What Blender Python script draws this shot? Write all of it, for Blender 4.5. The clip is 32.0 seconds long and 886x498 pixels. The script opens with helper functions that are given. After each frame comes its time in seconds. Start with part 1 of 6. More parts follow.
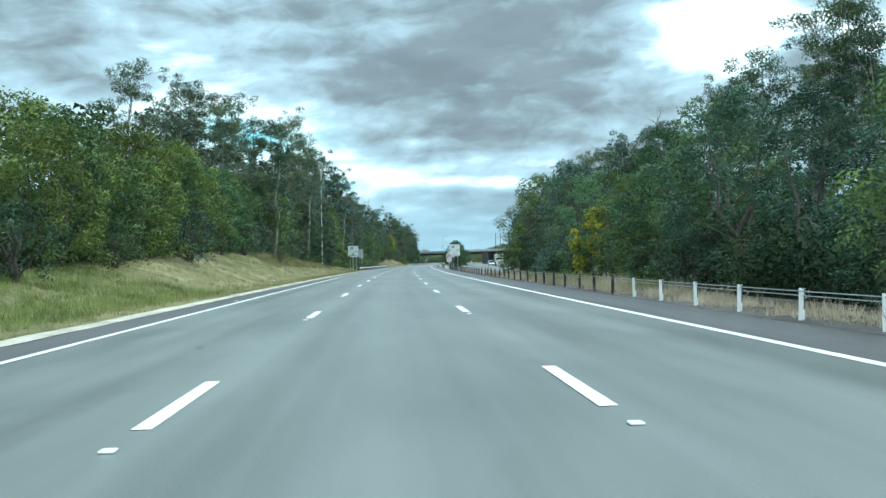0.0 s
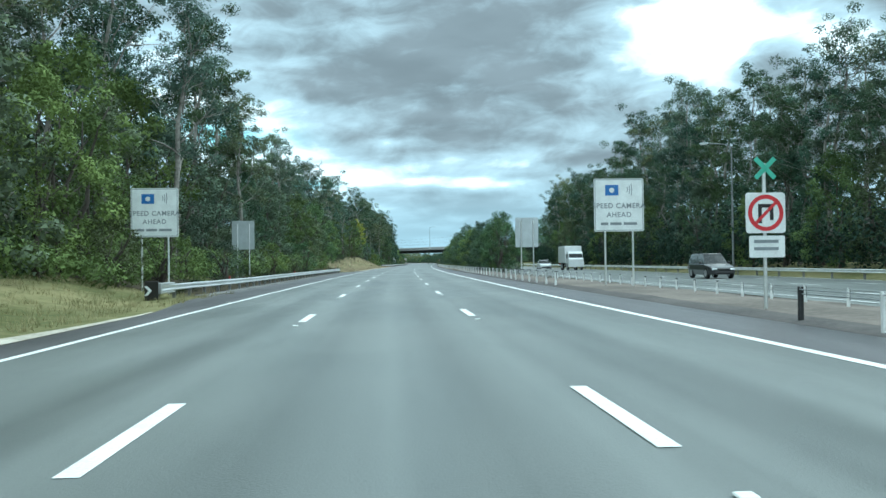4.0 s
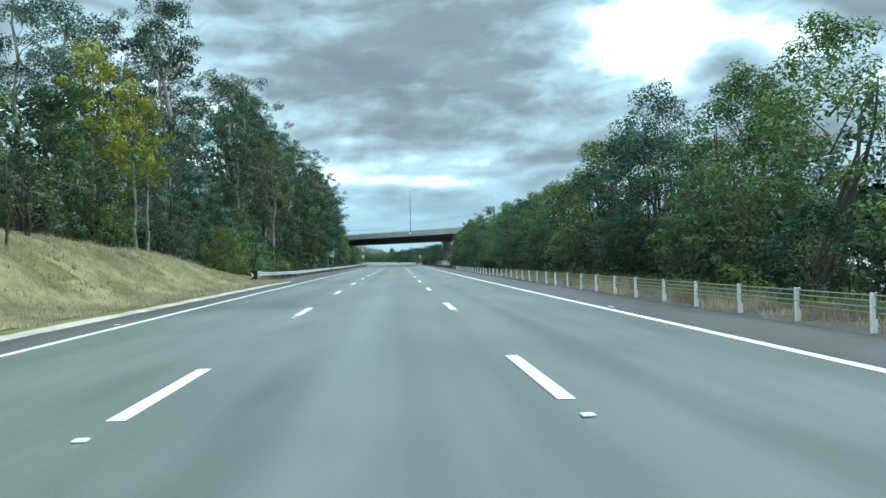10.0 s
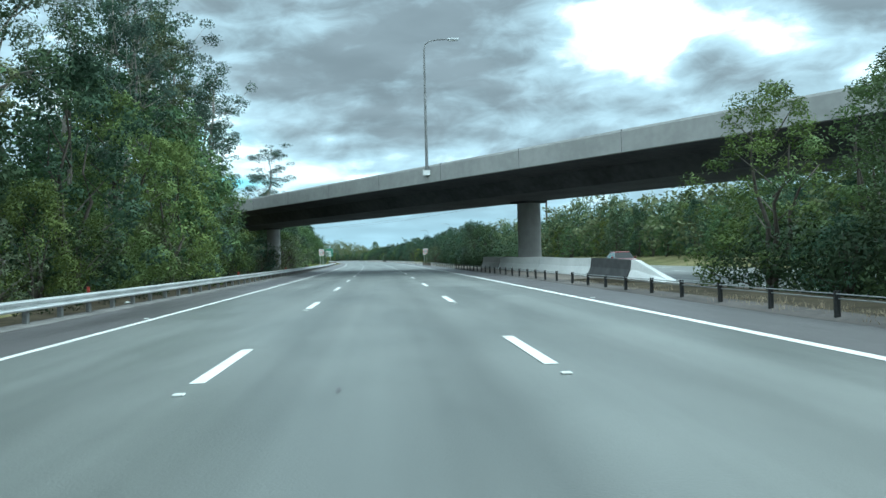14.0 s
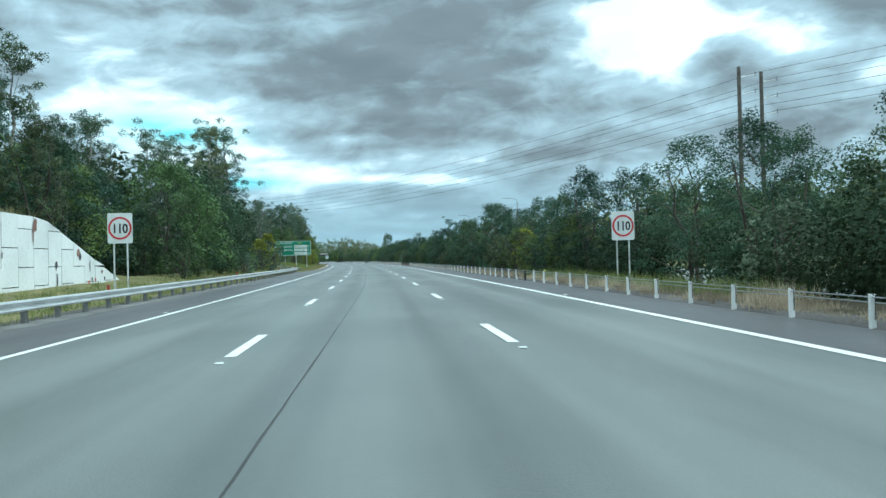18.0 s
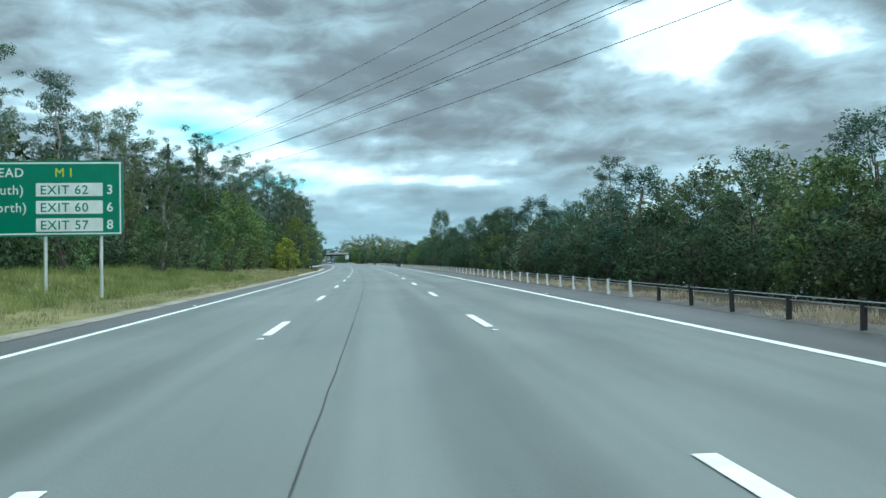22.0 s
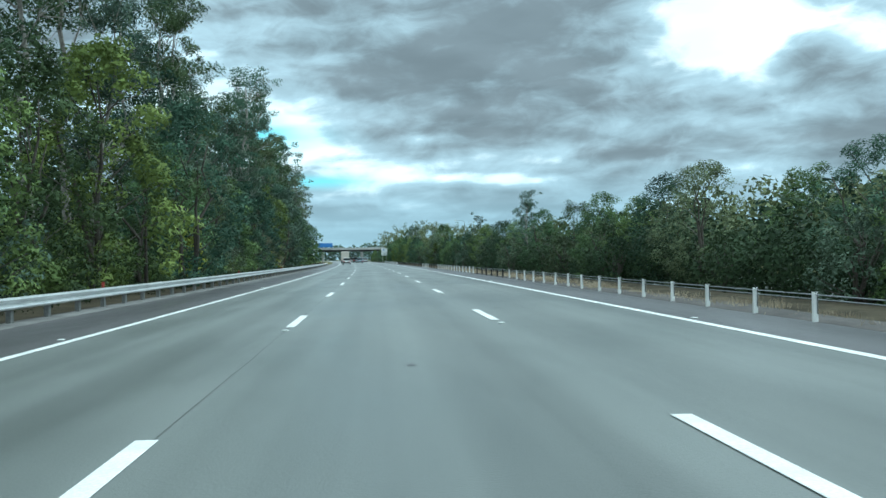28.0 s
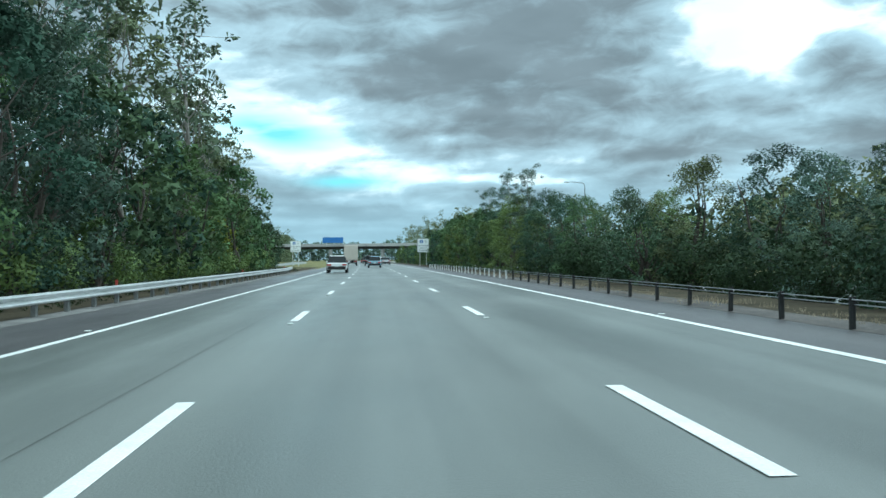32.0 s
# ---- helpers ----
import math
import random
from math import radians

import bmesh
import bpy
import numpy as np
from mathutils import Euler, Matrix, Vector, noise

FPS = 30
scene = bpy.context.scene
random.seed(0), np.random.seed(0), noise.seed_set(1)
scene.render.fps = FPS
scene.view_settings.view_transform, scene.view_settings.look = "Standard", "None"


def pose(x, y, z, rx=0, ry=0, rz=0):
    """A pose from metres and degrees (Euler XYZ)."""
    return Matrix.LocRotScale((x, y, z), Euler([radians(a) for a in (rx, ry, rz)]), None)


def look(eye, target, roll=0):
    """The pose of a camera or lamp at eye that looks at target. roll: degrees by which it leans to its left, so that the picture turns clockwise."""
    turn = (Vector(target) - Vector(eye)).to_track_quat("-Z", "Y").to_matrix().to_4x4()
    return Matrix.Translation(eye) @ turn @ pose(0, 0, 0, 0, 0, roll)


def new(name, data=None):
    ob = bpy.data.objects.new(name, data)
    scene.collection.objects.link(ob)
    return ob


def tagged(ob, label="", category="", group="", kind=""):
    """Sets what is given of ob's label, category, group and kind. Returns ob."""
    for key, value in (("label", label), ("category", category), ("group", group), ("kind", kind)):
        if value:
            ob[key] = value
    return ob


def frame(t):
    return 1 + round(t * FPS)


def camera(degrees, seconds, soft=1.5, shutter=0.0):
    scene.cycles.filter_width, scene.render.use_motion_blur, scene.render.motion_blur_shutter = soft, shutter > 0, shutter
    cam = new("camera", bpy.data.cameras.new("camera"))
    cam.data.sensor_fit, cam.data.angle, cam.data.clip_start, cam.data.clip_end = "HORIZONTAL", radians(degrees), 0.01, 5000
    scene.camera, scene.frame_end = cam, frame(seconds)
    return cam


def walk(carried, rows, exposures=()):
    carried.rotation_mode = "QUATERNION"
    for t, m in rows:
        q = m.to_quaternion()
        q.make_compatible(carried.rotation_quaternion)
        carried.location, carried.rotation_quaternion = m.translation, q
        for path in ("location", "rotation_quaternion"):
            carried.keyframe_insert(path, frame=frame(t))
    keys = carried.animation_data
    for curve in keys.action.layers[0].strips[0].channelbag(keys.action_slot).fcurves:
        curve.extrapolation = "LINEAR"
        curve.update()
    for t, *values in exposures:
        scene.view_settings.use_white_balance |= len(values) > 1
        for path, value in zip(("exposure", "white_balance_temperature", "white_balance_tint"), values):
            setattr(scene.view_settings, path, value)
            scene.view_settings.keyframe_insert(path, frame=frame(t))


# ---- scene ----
cam = camera(55.3, 32.0, soft=1.5)

# ---------------------------------------------------------------- the road's line
# heading of the motorway in degrees (left of +y), every 60 m from s = -120 m
HEADING = (9.0, 8.13, 7.24, 6.36, 5.43, 4.5, 3.56, 2.75, 2.2, 2.16, 2.72, 3.53, 4.51, 5.56, 6.64,
           7.68, 8.61, 9.39, 10.12, 10.62, 11.05, 11.5, 11.9, 12.3, 12.7, 13.1, 13.5, 13.9)
S_GRID = np.arange(-400.0, 2600.1, 5.0)
H_GRID = np.radians(np.interp(S_GRID, -120 + 60 * np.arange(len(HEADING)), HEADING))
_mid = (H_GRID[1:] + H_GRID[:-1]) / 2
X_GRID = np.concatenate([[0], np.cumsum(-np.sin(_mid) * 5)])
Y_GRID = np.concatenate([[0], np.cumsum(np.cos(_mid) * 5)])
X_GRID -= np.interp(0, S_GRID, X_GRID)
Y_GRID -= np.interp(0, S_GRID, Y_GRID)
FALL = 0.0175  # crossfall of the carriageway, down to the left


def heading(s):
    return float(np.interp(s, S_GRID, H_GRID))


def at(s, x, z=0.0):
    """World place at s metres along the road, x to the right of its middle lane's centre, z up."""
    h = heading(s)
    return Vector((float(np.interp(s, S_GRID, X_GRID)) + x * math.cos(h), float(np.interp(s, S_GRID, Y_GRID)) + x * math.sin(h), z))


def stand(s, x, z=0.0, turn=0.0, tilt=0.0):
    """Pose of a thing on the road's frame: its +y looks along the road."""
    p = at(s, x, z)
    return pose(p.x, p.y, p.z, 0, tilt, math.degrees(heading(s)) + turn)


# ---------------------------------------------------------------- the walk: t, s, x, yaw, pitch, lean
DRIVE = (
    (0, -5.75, 0.10, 3.70, 0.87, 0.99),
    (1, 24.47, 0.18, 3.44, 0.88, 1.13),
    (2, 55.06, 0.10, 2.96, 0.85, 0.99),
    (3, 85.45, 0.06, 2.37, 0.83, 0.83),
    (3.5, 100.55, 0.08, 2.09, 0.84, 0.80),
    (6, 174.85, 0.12, 1.04, 0.97, 0.17),
    (7, 203.71, 0.20, 0.50, 0.95, 0.17),
    (8, 233.95, 0.31, 0.00, 0.89, 0.41),
    (9, 263.65, 0.36, -0.41, 0.83, 0.69),
    (10, 293.61, 0.37, -0.78, 0.74, 0.91),
    (11, 323.28, 0.37, -1.12, 0.66, 1.07),
    (12, 352.73, 0.32, -1.44, 0.63, 1.17),
    (13, 382.15, 0.25, -1.67, 0.60, 1.31),
    (14, 411.79, 0.14, -1.82, 0.54, 1.44),
    (14.5, 426.65, 0.09, -1.82, 0.52, 1.47),
    (16.5, 485.59, 0.11, -1.53, 0.50, 1.62),
    (17, 500.21, 0.11, -1.37, 0.53, 1.59),
    (18, 529.51, 0.10, -0.94, 0.59, 1.36),
    (19, 558.77, 0.09, -0.48, 0.63, 1.10),
    (20, 587.92, 0.08, 0.02, 0.66, 0.91),
    (21, 617.28, 0.05, 0.54, 0.69, 0.83),
    (22, 646.56, 0.02, 1.10, 0.74, 0.78),
    (23, 675.86, -0.05, 1.66, 0.79, 0.71),
    (24, 705.12, -0.15, 2.18, 0.79, 0.67),
    (25, 735.17, -0.24, 2.69, 0.75, 0.74),
    (26, 765.17, -0.23, 3.21, 0.72, 0.84),
    (29, 855.27, -0.20, 4.36, 0.62, 0.56),
    (30, 884.68, -0.07, 4.74, 0.66, 0.66),
    (31, 914.42, -0.13, 5.13, 0.67, 0.56),
    (32, 944.06, -0.21, 5.53, 0.67, 0.35),
)
rows = []
for t, s, x, yaw, pitch, lean in DRIVE:
    e = at(s, x, 1.124 + FALL * x)
    rows.append((t, pose(e.x, e.y, e.z, 90 + pitch, lean, yaw)))
walk(cam, rows, exposures=((0, 0.12, 5360, -10), (14, 0.12, 5360, -10), (15.8, 0.48, 5360, -10), (16.5, 0.52, 5360, -10), (17.0, 0.02, 5360, -10), (18.5, -0.13, 5360, -10), (32, -0.12, 5360, -10)))

# ---------------------------------------------------------------- sky and sun
world = bpy.data.worlds.new("overcast_sky")
scene.world = world
world.use_nodes = True
wt = world.node_tree
wt.nodes.clear()


def wire(tree, a, b):
    tree.links.new(a, b)


class Graph:
    """Short hand for node trees."""

    def __init__(self, tree):
        self.t = tree

    def node(self, kind, **props):
        n = self.t.nodes.new(kind)
        for k, v in props.items():
            setattr(n, k, v)
        return n

    def put(self, socket, value):
        if isinstance(value, bpy.types.NodeSocket):
            self.t.links.new(value, socket)
        elif value is not None:
            socket.default_value = value

    def math(self, op, a, b=None, c=None, clamp=False):
        n = self.node("ShaderNodeMath", operation=op, use_clamp=clamp)
        for i, v in enumerate((a, b, c)):
            self.put(n.inputs[i], v)
        return n.outputs[0]

    def vec(self, x, y, z):
        n = self.node("ShaderNodeCombineXYZ")
        for i, v in enumerate((x, y, z)):
            self.put(n.inputs[i], v)
        return n.outputs[0]

    def noise(self, vector, scale, detail=4.0, rough=0.55, distort=0.0):
        n = self.node("ShaderNodeTexNoise")
        self.put(n.inputs["Vector"], vector)
        n.inputs["Scale"].default_value, n.inputs["Detail"].default_value = scale, detail
        n.inputs["Roughness"].default_value, n.inputs["Distortion"].default_value = rough, distort
        return n.outputs["Fac"]

    def span(self, value, lo, hi, a=0.0, b=1.0, smooth=True):
        n = self.node("ShaderNodeMapRange", interpolation_type="SMOOTHSTEP" if smooth else "LINEAR")
        self.put(n.inputs[0], value)
        for i, v in enumerate((lo, hi, a, b)):
            n.inputs[i + 1].default_value = v
        return n.outputs[0]

    def mix(self, fac, a, b, blend="MIX"):
        n = self.node("ShaderNodeMix", data_type="RGBA", blend_type=blend)
        self.put(n.inputs[0], fac)
        self.put(n.inputs[6], (*a, 1.0) if isinstance(a, tuple) and len(a) == 3 else a)
        self.put(n.inputs[7], (*b, 1.0) if isinstance(b, tuple) and len(b) == 3 else b)
        return n.outputs[2]


g = Graph(wt)
way = g.node("ShaderNodeTexCoord").outputs["Generated"]
sep = g.node("ShaderNodeSeparateXYZ")
g.put(sep.inputs[0], way)
wx, wy, wz = sep.outputs
el = g.math("MULTIPLY", g.math("ARCSINE", wz), 57.2958)
az = g.math("MULTIPLY", g.math("ARCTAN2", wx, wy), 57.2958)
up_ = g.math("ADD", g.math("MAXIMUM", wz, 0.0), 0.10)
cloud_at = g.vec(g.math("DIVIDE", wx, up_), g.math("DIVIDE", wy, up_), 0.0)


def patch(a, e, sa, se, lean=0.0):
    """A soft cloud mass at azimuth a and elevation e, in degrees."""
    da = g.math("DIVIDE", g.math("SUBTRACT", az, a), sa)
    de = g.math("DIVIDE", g.math("SUBTRACT", g.math("SUBTRACT", el, e), g.math("MULTIPLY", g.math("SUBTRACT", az, a), lean)), se)
    return g.math("EXPONENT", g.math("MULTIPLY", g.math("ADD", g.math("MULTIPLY", da, da), g.math("MULTIPLY", de, de)), -1.0))


big = g.noise(cloud_at, 0.50, 4.0, 0.5, 0.4)
fine = g.noise(cloud_at, 1.25, 4.0, 0.45, 0.2)
puff = g.noise(g.vec(g.math("MULTIPLY", az, 0.16), g.math("MULTIPLY", g.math("SUBTRACT", el, g.math("MULTIPLY", az, 0.06)), 0.42), 3.0), 1.0, 7.0, 0.54, 0.4)
wisp = g.noise(g.vec(g.math("MULTIPLY", az, 0.30), g.math("MULTIPLY", g.math("SUBTRACT", el, g.math("MULTIPLY", az, 0.05)), 0.66), 9.0), 1.0, 6.0, 0.55, 0.5)
cover = g.math("ADD", g.math("MULTIPLY", big, 0.32), g.math("ADD", g.math("MULTIPLY", fine, 0.33), g.math("MULTIPLY", puff, 0.28)))
cover = g.math("ADD", cover, g.math("MULTIPLY", wisp, 0.31))
for a, e, sa, se, lean, w in (
        (-1.0, 14.0, 12.0, 4.5, 0.0, 0.085), (-1.5, 8.3, 8.0, 1.4, 0.0, 0.07), (24.0, 8.5, 11.0, 2.4, 0.0, 0.05),
        (19.5, 12.4, 2.6, 1.2, 0.0, 0.26), (28.0, 16.0, 5.0, 2.6, 0.15, 0.20), (0.0, 2.6, 14.0, 0.8, 0.0, 0.04),
        (15.5, 14.2, 5.5, 3.0, -0.1, -0.36), (23.5, 14.0, 3.5, 1.8, 0.0, -0.26), (0.5, 5.3, 3.2, 0.5, -0.03, -0.25),
        (-6.5, 5.5, 3.5, 0.7, 0.05, -0.17), (-14.0, 7.5, 6.0, 1.5, -0.25, -0.19), (-20.0, 12.5, 7.0, 2.5, 0.0, -0.10),
        (-17.0, 8.6, 8.0, 2.4, 0.0, -0.12), (-5.0, 8.0, 1.8, 0.4, 0.0, -0.12), (4.5, 6.2, 2.5, 0.5, -0.05, -0.08), (10.0, 9.5, 4.0, 1.0, 0.0, 0.04)):
    cover = g.math("ADD", cover, g.math("MULTIPLY", patch(a, e, sa, se, lean), w))
dense = g.span(cover, 0.495, 0.735)
rim = g.span(cover, 0.415, 0.55)
tone = g.mix(rim, (1.45, 1.47, 1.48), (0.68, 0.795, 0.865))
tone = g.mix(dense, tone, (0.300, 0.322, 0.345))
shade = g.span(g.noise(cloud_at, 2.6, 4.0, 0.45, 0.2), 0.30, 0.70, 0.90, 1.13)
tone = g.mix(1.0, tone, g.vec(shade, shade, shade), "MULTIPLY")
low = g.span(el, 0.5, 7.5, 1.0, 0.0)
tone = g.mix(g.math("MULTIPLY", low, 0.82), tone, (0.52, 0.685, 0.775))
nishita = g.node("ShaderNodeTexSky", sky_type="NISHITA", sun_disc=False, sun_elevation=radians(51), sun_rotation=radians(61))
blue = g.mix(0.985, nishita.outputs[0], (0.38, 0.92, 1.0))
hole = g.math("MULTIPLY", g.math("ADD", patch(-16.8, 8.5, 3.8, 1.1, -0.1), patch(-12.0, 5.2, 2.5, 0.4)), g.span(fine, 0.30, 0.46, 0.25, 1.1), clamp=True)
tone = g.mix(hole, tone, blue)
# towards the zenith and behind, the cloud is thinner and the veiled sun brightens it
high = g.math("MAXIMUM", g.span(el, 19.0, 45.0), g.span(wy, 0.55, -0.2))
tone = g.mix(high, tone, (1.58, 1.62, 1.62))
below = g.span(wz, -0.02, 0.0)
tone = g.mix(below, (0.10, 0.12, 0.09), tone)
back = g.node("ShaderNodeBackground")
g.put(back.inputs["Color"], tone)
back.inputs["Strength"].default_value = 1.0
g.put(g.node("ShaderNodeOutputWorld").inputs["Surface"], back.outputs[0])

sun = new("sun", bpy.data.lights.new("sun", "SUN"))
sun.data.energy, sun.data.angle, sun.data.color = 1.9, radians(32), (1.0, 0.97, 0.92)
sun.matrix_world = look((0, 0, 50), (-24, -13, 16))

# ---------------------------------------------------------------- materials


def material(name, rough=0.8, metal=0.0, spec=0.5):
    m = bpy.data.materials.new(name)
    m.use_nodes = True
    b = m.node_tree.nodes["Principled BSDF"]
    b.inputs["Roughness"].default_value, b.inputs["Metallic"].default_value = rough, metal
    b.inputs["Specular IOR Level"].default_value = spec
    return m, Graph(m.node_tree), b


def mottled(name, dark, light, scale=1.0, fine_scale=30.0, rough=0.8, metal=0.0, bump=0.0, spec=0.4, island=0.0, obj=0.0):
    """Two scales of variation between two colours, with optional random by leaf or by object and fine relief."""
    m, k, b = material(name, rough, metal, spec)
    co = k.node("ShaderNodeTexCoord").outputs["Object"]
    f = k.math("ADD", k.math("MULTIPLY", k.noise(co, scale, 4.0), 0.6), k.math("MULTIPLY", k.noise(co, fine_scale, 3.0), 0.4))
    f = k.span(f, 0.32, 0.68)
    if island:
        r = k.node("ShaderNodeNewGeometry").outputs["Random Per Island"]
        f = k.math("ADD", k.math("MULTIPLY", f, 1 - island), k.math("MULTIPLY", r, island))
    if obj:
        r = k.node("ShaderNodeObjectInfo").outputs["Random"]
        f = k.math("ADD", k.math("MULTIPLY", f, 1 - obj), k.math("MULTIPLY", r, obj))
    k.put(b.inputs["Base Color"], k.mix(f, dark, light))
    if bump:
        n = k.node("ShaderNodeBump")
        n.inputs["Strength"].default_value, n.inputs["Distance"].default_value = bump, 0.02
        k.put(n.inputs["Height"], k.noise(co, fine_scale * 2, 3.0))
        k.put(b.inputs["Normal"], n.outputs[0])
    return m


def leafy(name, dark, light, obj=0.35, lean=1.0):
    m, k, b = material(name, 0.7, 0.0, 0.14)
    r = k.node("ShaderNodeNewGeometry").outputs["Random Per Island"]
    o = k.node("ShaderNodeObjectInfo").outputs["Random"]
    co = k.node("ShaderNodeTexCoord").outputs["Object"]
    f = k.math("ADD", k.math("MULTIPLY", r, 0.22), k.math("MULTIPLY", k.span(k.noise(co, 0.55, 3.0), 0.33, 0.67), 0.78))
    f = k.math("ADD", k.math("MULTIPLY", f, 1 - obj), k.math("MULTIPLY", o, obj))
    # each plant leans towards olive or towards blue-green
    hue = k.math("FRACT", k.math("MULTIPLY", o, 7.31))
    tinted = k.mix(1.0, k.mix(f, dark, light), k.mix(hue, (1 - 0.06 * lean, 1 + 0.14 * lean, 1 + 0.34 * lean), (1 + 0.28 * lean, 1 + 0.18 * lean, 1 - 0.16 * lean)), "MULTIPLY")
    k.put(b.inputs["Base Color"], tinted)
    tl = k.node("ShaderNodeBsdfTranslucent")
    k.put(tl.inputs["Color"], tinted)
    ms = k.node("ShaderNodeMixShader")
    ms.inputs[0].default_value = 0.20
    k.put(ms.inputs[1], b.outputs[0])
    k.put(ms.inputs[2], tl.outputs[0])
    out = m.node_tree.nodes["Material Output"]
    k.put(out.inputs["Surface"], ms.outputs[0])
    return m


def asphalt(name, dark, light):
    """Asphalt whose lanes show faint lengthwise wheel tracks; u along x of the UV map is metres across the road."""
    m, k, b = material(name, 0.43, 0.0, 0.62)
    uv = k.node("ShaderNodeUVMap").outputs[0]
    sp = k.node("ShaderNodeSeparateXYZ")
    k.put(sp.inputs[0], uv)
    across, along = sp.outputs[0], sp.outputs[1]
    streak = k.noise(k.vec(k.math("MULTIPLY", across, 1.6), k.math("MULTIPLY", along, 0.012), 0.0), 1.0, 3.0)
    blotch = k.noise(k.vec(across, k.math("MULTIPLY", along, 0.22), 0.0), 0.55, 5.0, 0.6)
    course = k.noise(k.vec(k.math("MULTIPLY", across, 0.10), k.math("MULTIPLY", along, 0.10), 4.0), 1.0, 3.0)
    grit = k.noise(k.vec(across, along, 0.0), 45.0, 3.0, 0.7)
    track = k.math("MULTIPLY", k.math("COSINE", k.math("MULTIPLY", across, 3.59)), 0.20)
    f = k.math("ADD", k.math("MULTIPLY", streak, 0.32), k.math("ADD", k.math("MULTIPLY", blotch, 0.30), k.math("MULTIPLY", grit, 0.20)))
    f = k.math("ADD", f, k.math("MULTIPLY", course, 0.18))
    f = k.math("ADD", k.span(f, 0.36, 0.64), track, clamp=True)
    k.put(b.inputs["Roughness"], k.span(blotch, 0.3, 0.7, 0.33, 0.47))
    k.put(b.inputs["Base Color"], k.mix(f, dark, light))
    n = k.node("ShaderNodeBump")
    n.inputs["Strength"].default_value, n.inputs["Distance"].default_value = 0.5, 0.01
    k.put(n.inputs["Height"], grit)
    k.put(b.inputs["Normal"], n.outputs[0])
    return m


ASPHALT = asphalt("asphalt_lanes", (0.090, 0.099, 0.094), (0.166, 0.180, 0.172))
ASPHALT_DARK = asphalt("asphalt_shoulder", (0.050, 0.047, 0.050), (0.086, 0.081, 0.085))
SEAM = mottled("bitumen_seam", (0.026, 0.026, 0.026), (0.06, 0.06, 0.06), 2, 30, 0.6)
PAINT = mottled("road_paint", (0.62, 0.63, 0.62), (0.85, 0.86, 0.85), 1.5, 40, 0.6, bump=0.2)
GRASS_GROUND = mottled("grassy_ground", (0.085, 0.096, 0.036), (0.25, 0.225, 0.115), 0.16, 2.5, 0.95, bump=0.6, spec=0.1)
GRAVEL = mottled("pale_gravel", (0.27, 0.245, 0.195), (0.60, 0.56, 0.47), 0.6, 12, 0.9, bump=0.8)
STEEL = mottled("galvanised_steel", (0.62, 0.64, 0.64), (0.82, 0.84, 0.84), 1.0, 12, 0.36, 0.75)
STEEL_DULL = mottled("shaded_dull_galvanised_steel", (0.12, 0.125, 0.125), (0.24, 0.245, 0.24), 1.2, 14, 0.7, 0.1)
POST_WHITE = mottled("white_post_plastic", (0.66, 0.68, 0.67), (0.88, 0.89, 0.88), 3, 20, 0.5, obj=0.4)
POST_BLACK = mottled("black_post_plastic", (0.012, 0.013, 0.014), (0.035, 0.037, 0.038), 3, 20, 0.5)
CONCRETE = mottled("concrete", (0.30, 0.305, 0.30), (0.40, 0.405, 0.40), 0.35, 2.2, 0.85, bump=0.15)
# stains and joints, and bridge undersides with their shade put into the colour
CONCRETE_DARK = mottled("shaded_and_stained_concrete", (0.044, 0.046, 0.049), (0.092, 0.095, 0.098), 0.3, 2.5, 0.9, bump=0.3)
WALL_WHITE = mottled("whitewashed_blocks", (0.66, 0.68, 0.68), (0.86, 0.87, 0.87), 0.5, 8, 0.85, bump=0.3, obj=0.3)
LAMP_STEEL = mottled("weathered_lamp_steel", (0.16, 0.17, 0.175), (0.26, 0.27, 0.275), 1.0, 12, 0.5, 0.4)
BARK_PALE = mottled("pale_gum_bark", (0.10, 0.09, 0.078), (0.36, 0.34, 0.31), 0.8, 5, 0.9, bump=0.4)
BARK_DARK = mottled("dark_bark", (0.035, 0.030, 0.026), (0.11, 0.095, 0.08), 1.2, 8, 0.95, bump=0.5)
# dark ends lowered so the noise patches paint shaded depth into the crowns
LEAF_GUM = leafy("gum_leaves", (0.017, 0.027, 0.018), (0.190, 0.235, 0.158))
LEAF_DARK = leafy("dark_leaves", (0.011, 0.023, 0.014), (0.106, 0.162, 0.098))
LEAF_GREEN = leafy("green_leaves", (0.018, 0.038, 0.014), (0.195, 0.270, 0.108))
LEAF_YELLOW = leafy("yellow_wattle", (0.05, 0.075, 0.02), (0.44, 0.42, 0.06))
LEAF_LIME = leafy("light_green_leaves", (0.032, 0.053, 0.015), (0.185, 0.228, 0.078))
# understorey leaves: the shade below the trees is put into this colour
LEAF_SHADED = leafy("shaded_understorey_leaves", (0.007, 0.014, 0.009), (0.055, 0.088, 0.052))
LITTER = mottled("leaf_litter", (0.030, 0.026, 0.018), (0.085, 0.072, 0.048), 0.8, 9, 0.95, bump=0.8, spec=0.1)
DRY_GRASS = leafy("dry_grass", (0.20, 0.165, 0.115), (0.60, 0.51, 0.375), 0.0, 0.0)
GREEN_GRASS = leafy("verge_grass", (0.09, 0.13, 0.035), (0.33, 0.36, 0.13), 0.0, 0.0)

# ---------------------------------------------------------------- building helpers


def mesh_from(name, verts, faces, mat=None, smooth=False):
    me = bpy.data.meshes.new(name)
    me.from_pydata([tuple(v) for v in verts], [], [tuple(f) for f in faces])
    if mat:
        me.materials.append(mat)
    if smooth:
        me.polygons.foreach_set("use_smooth", [True] * len(me.polygons))
    me.update()
    return me


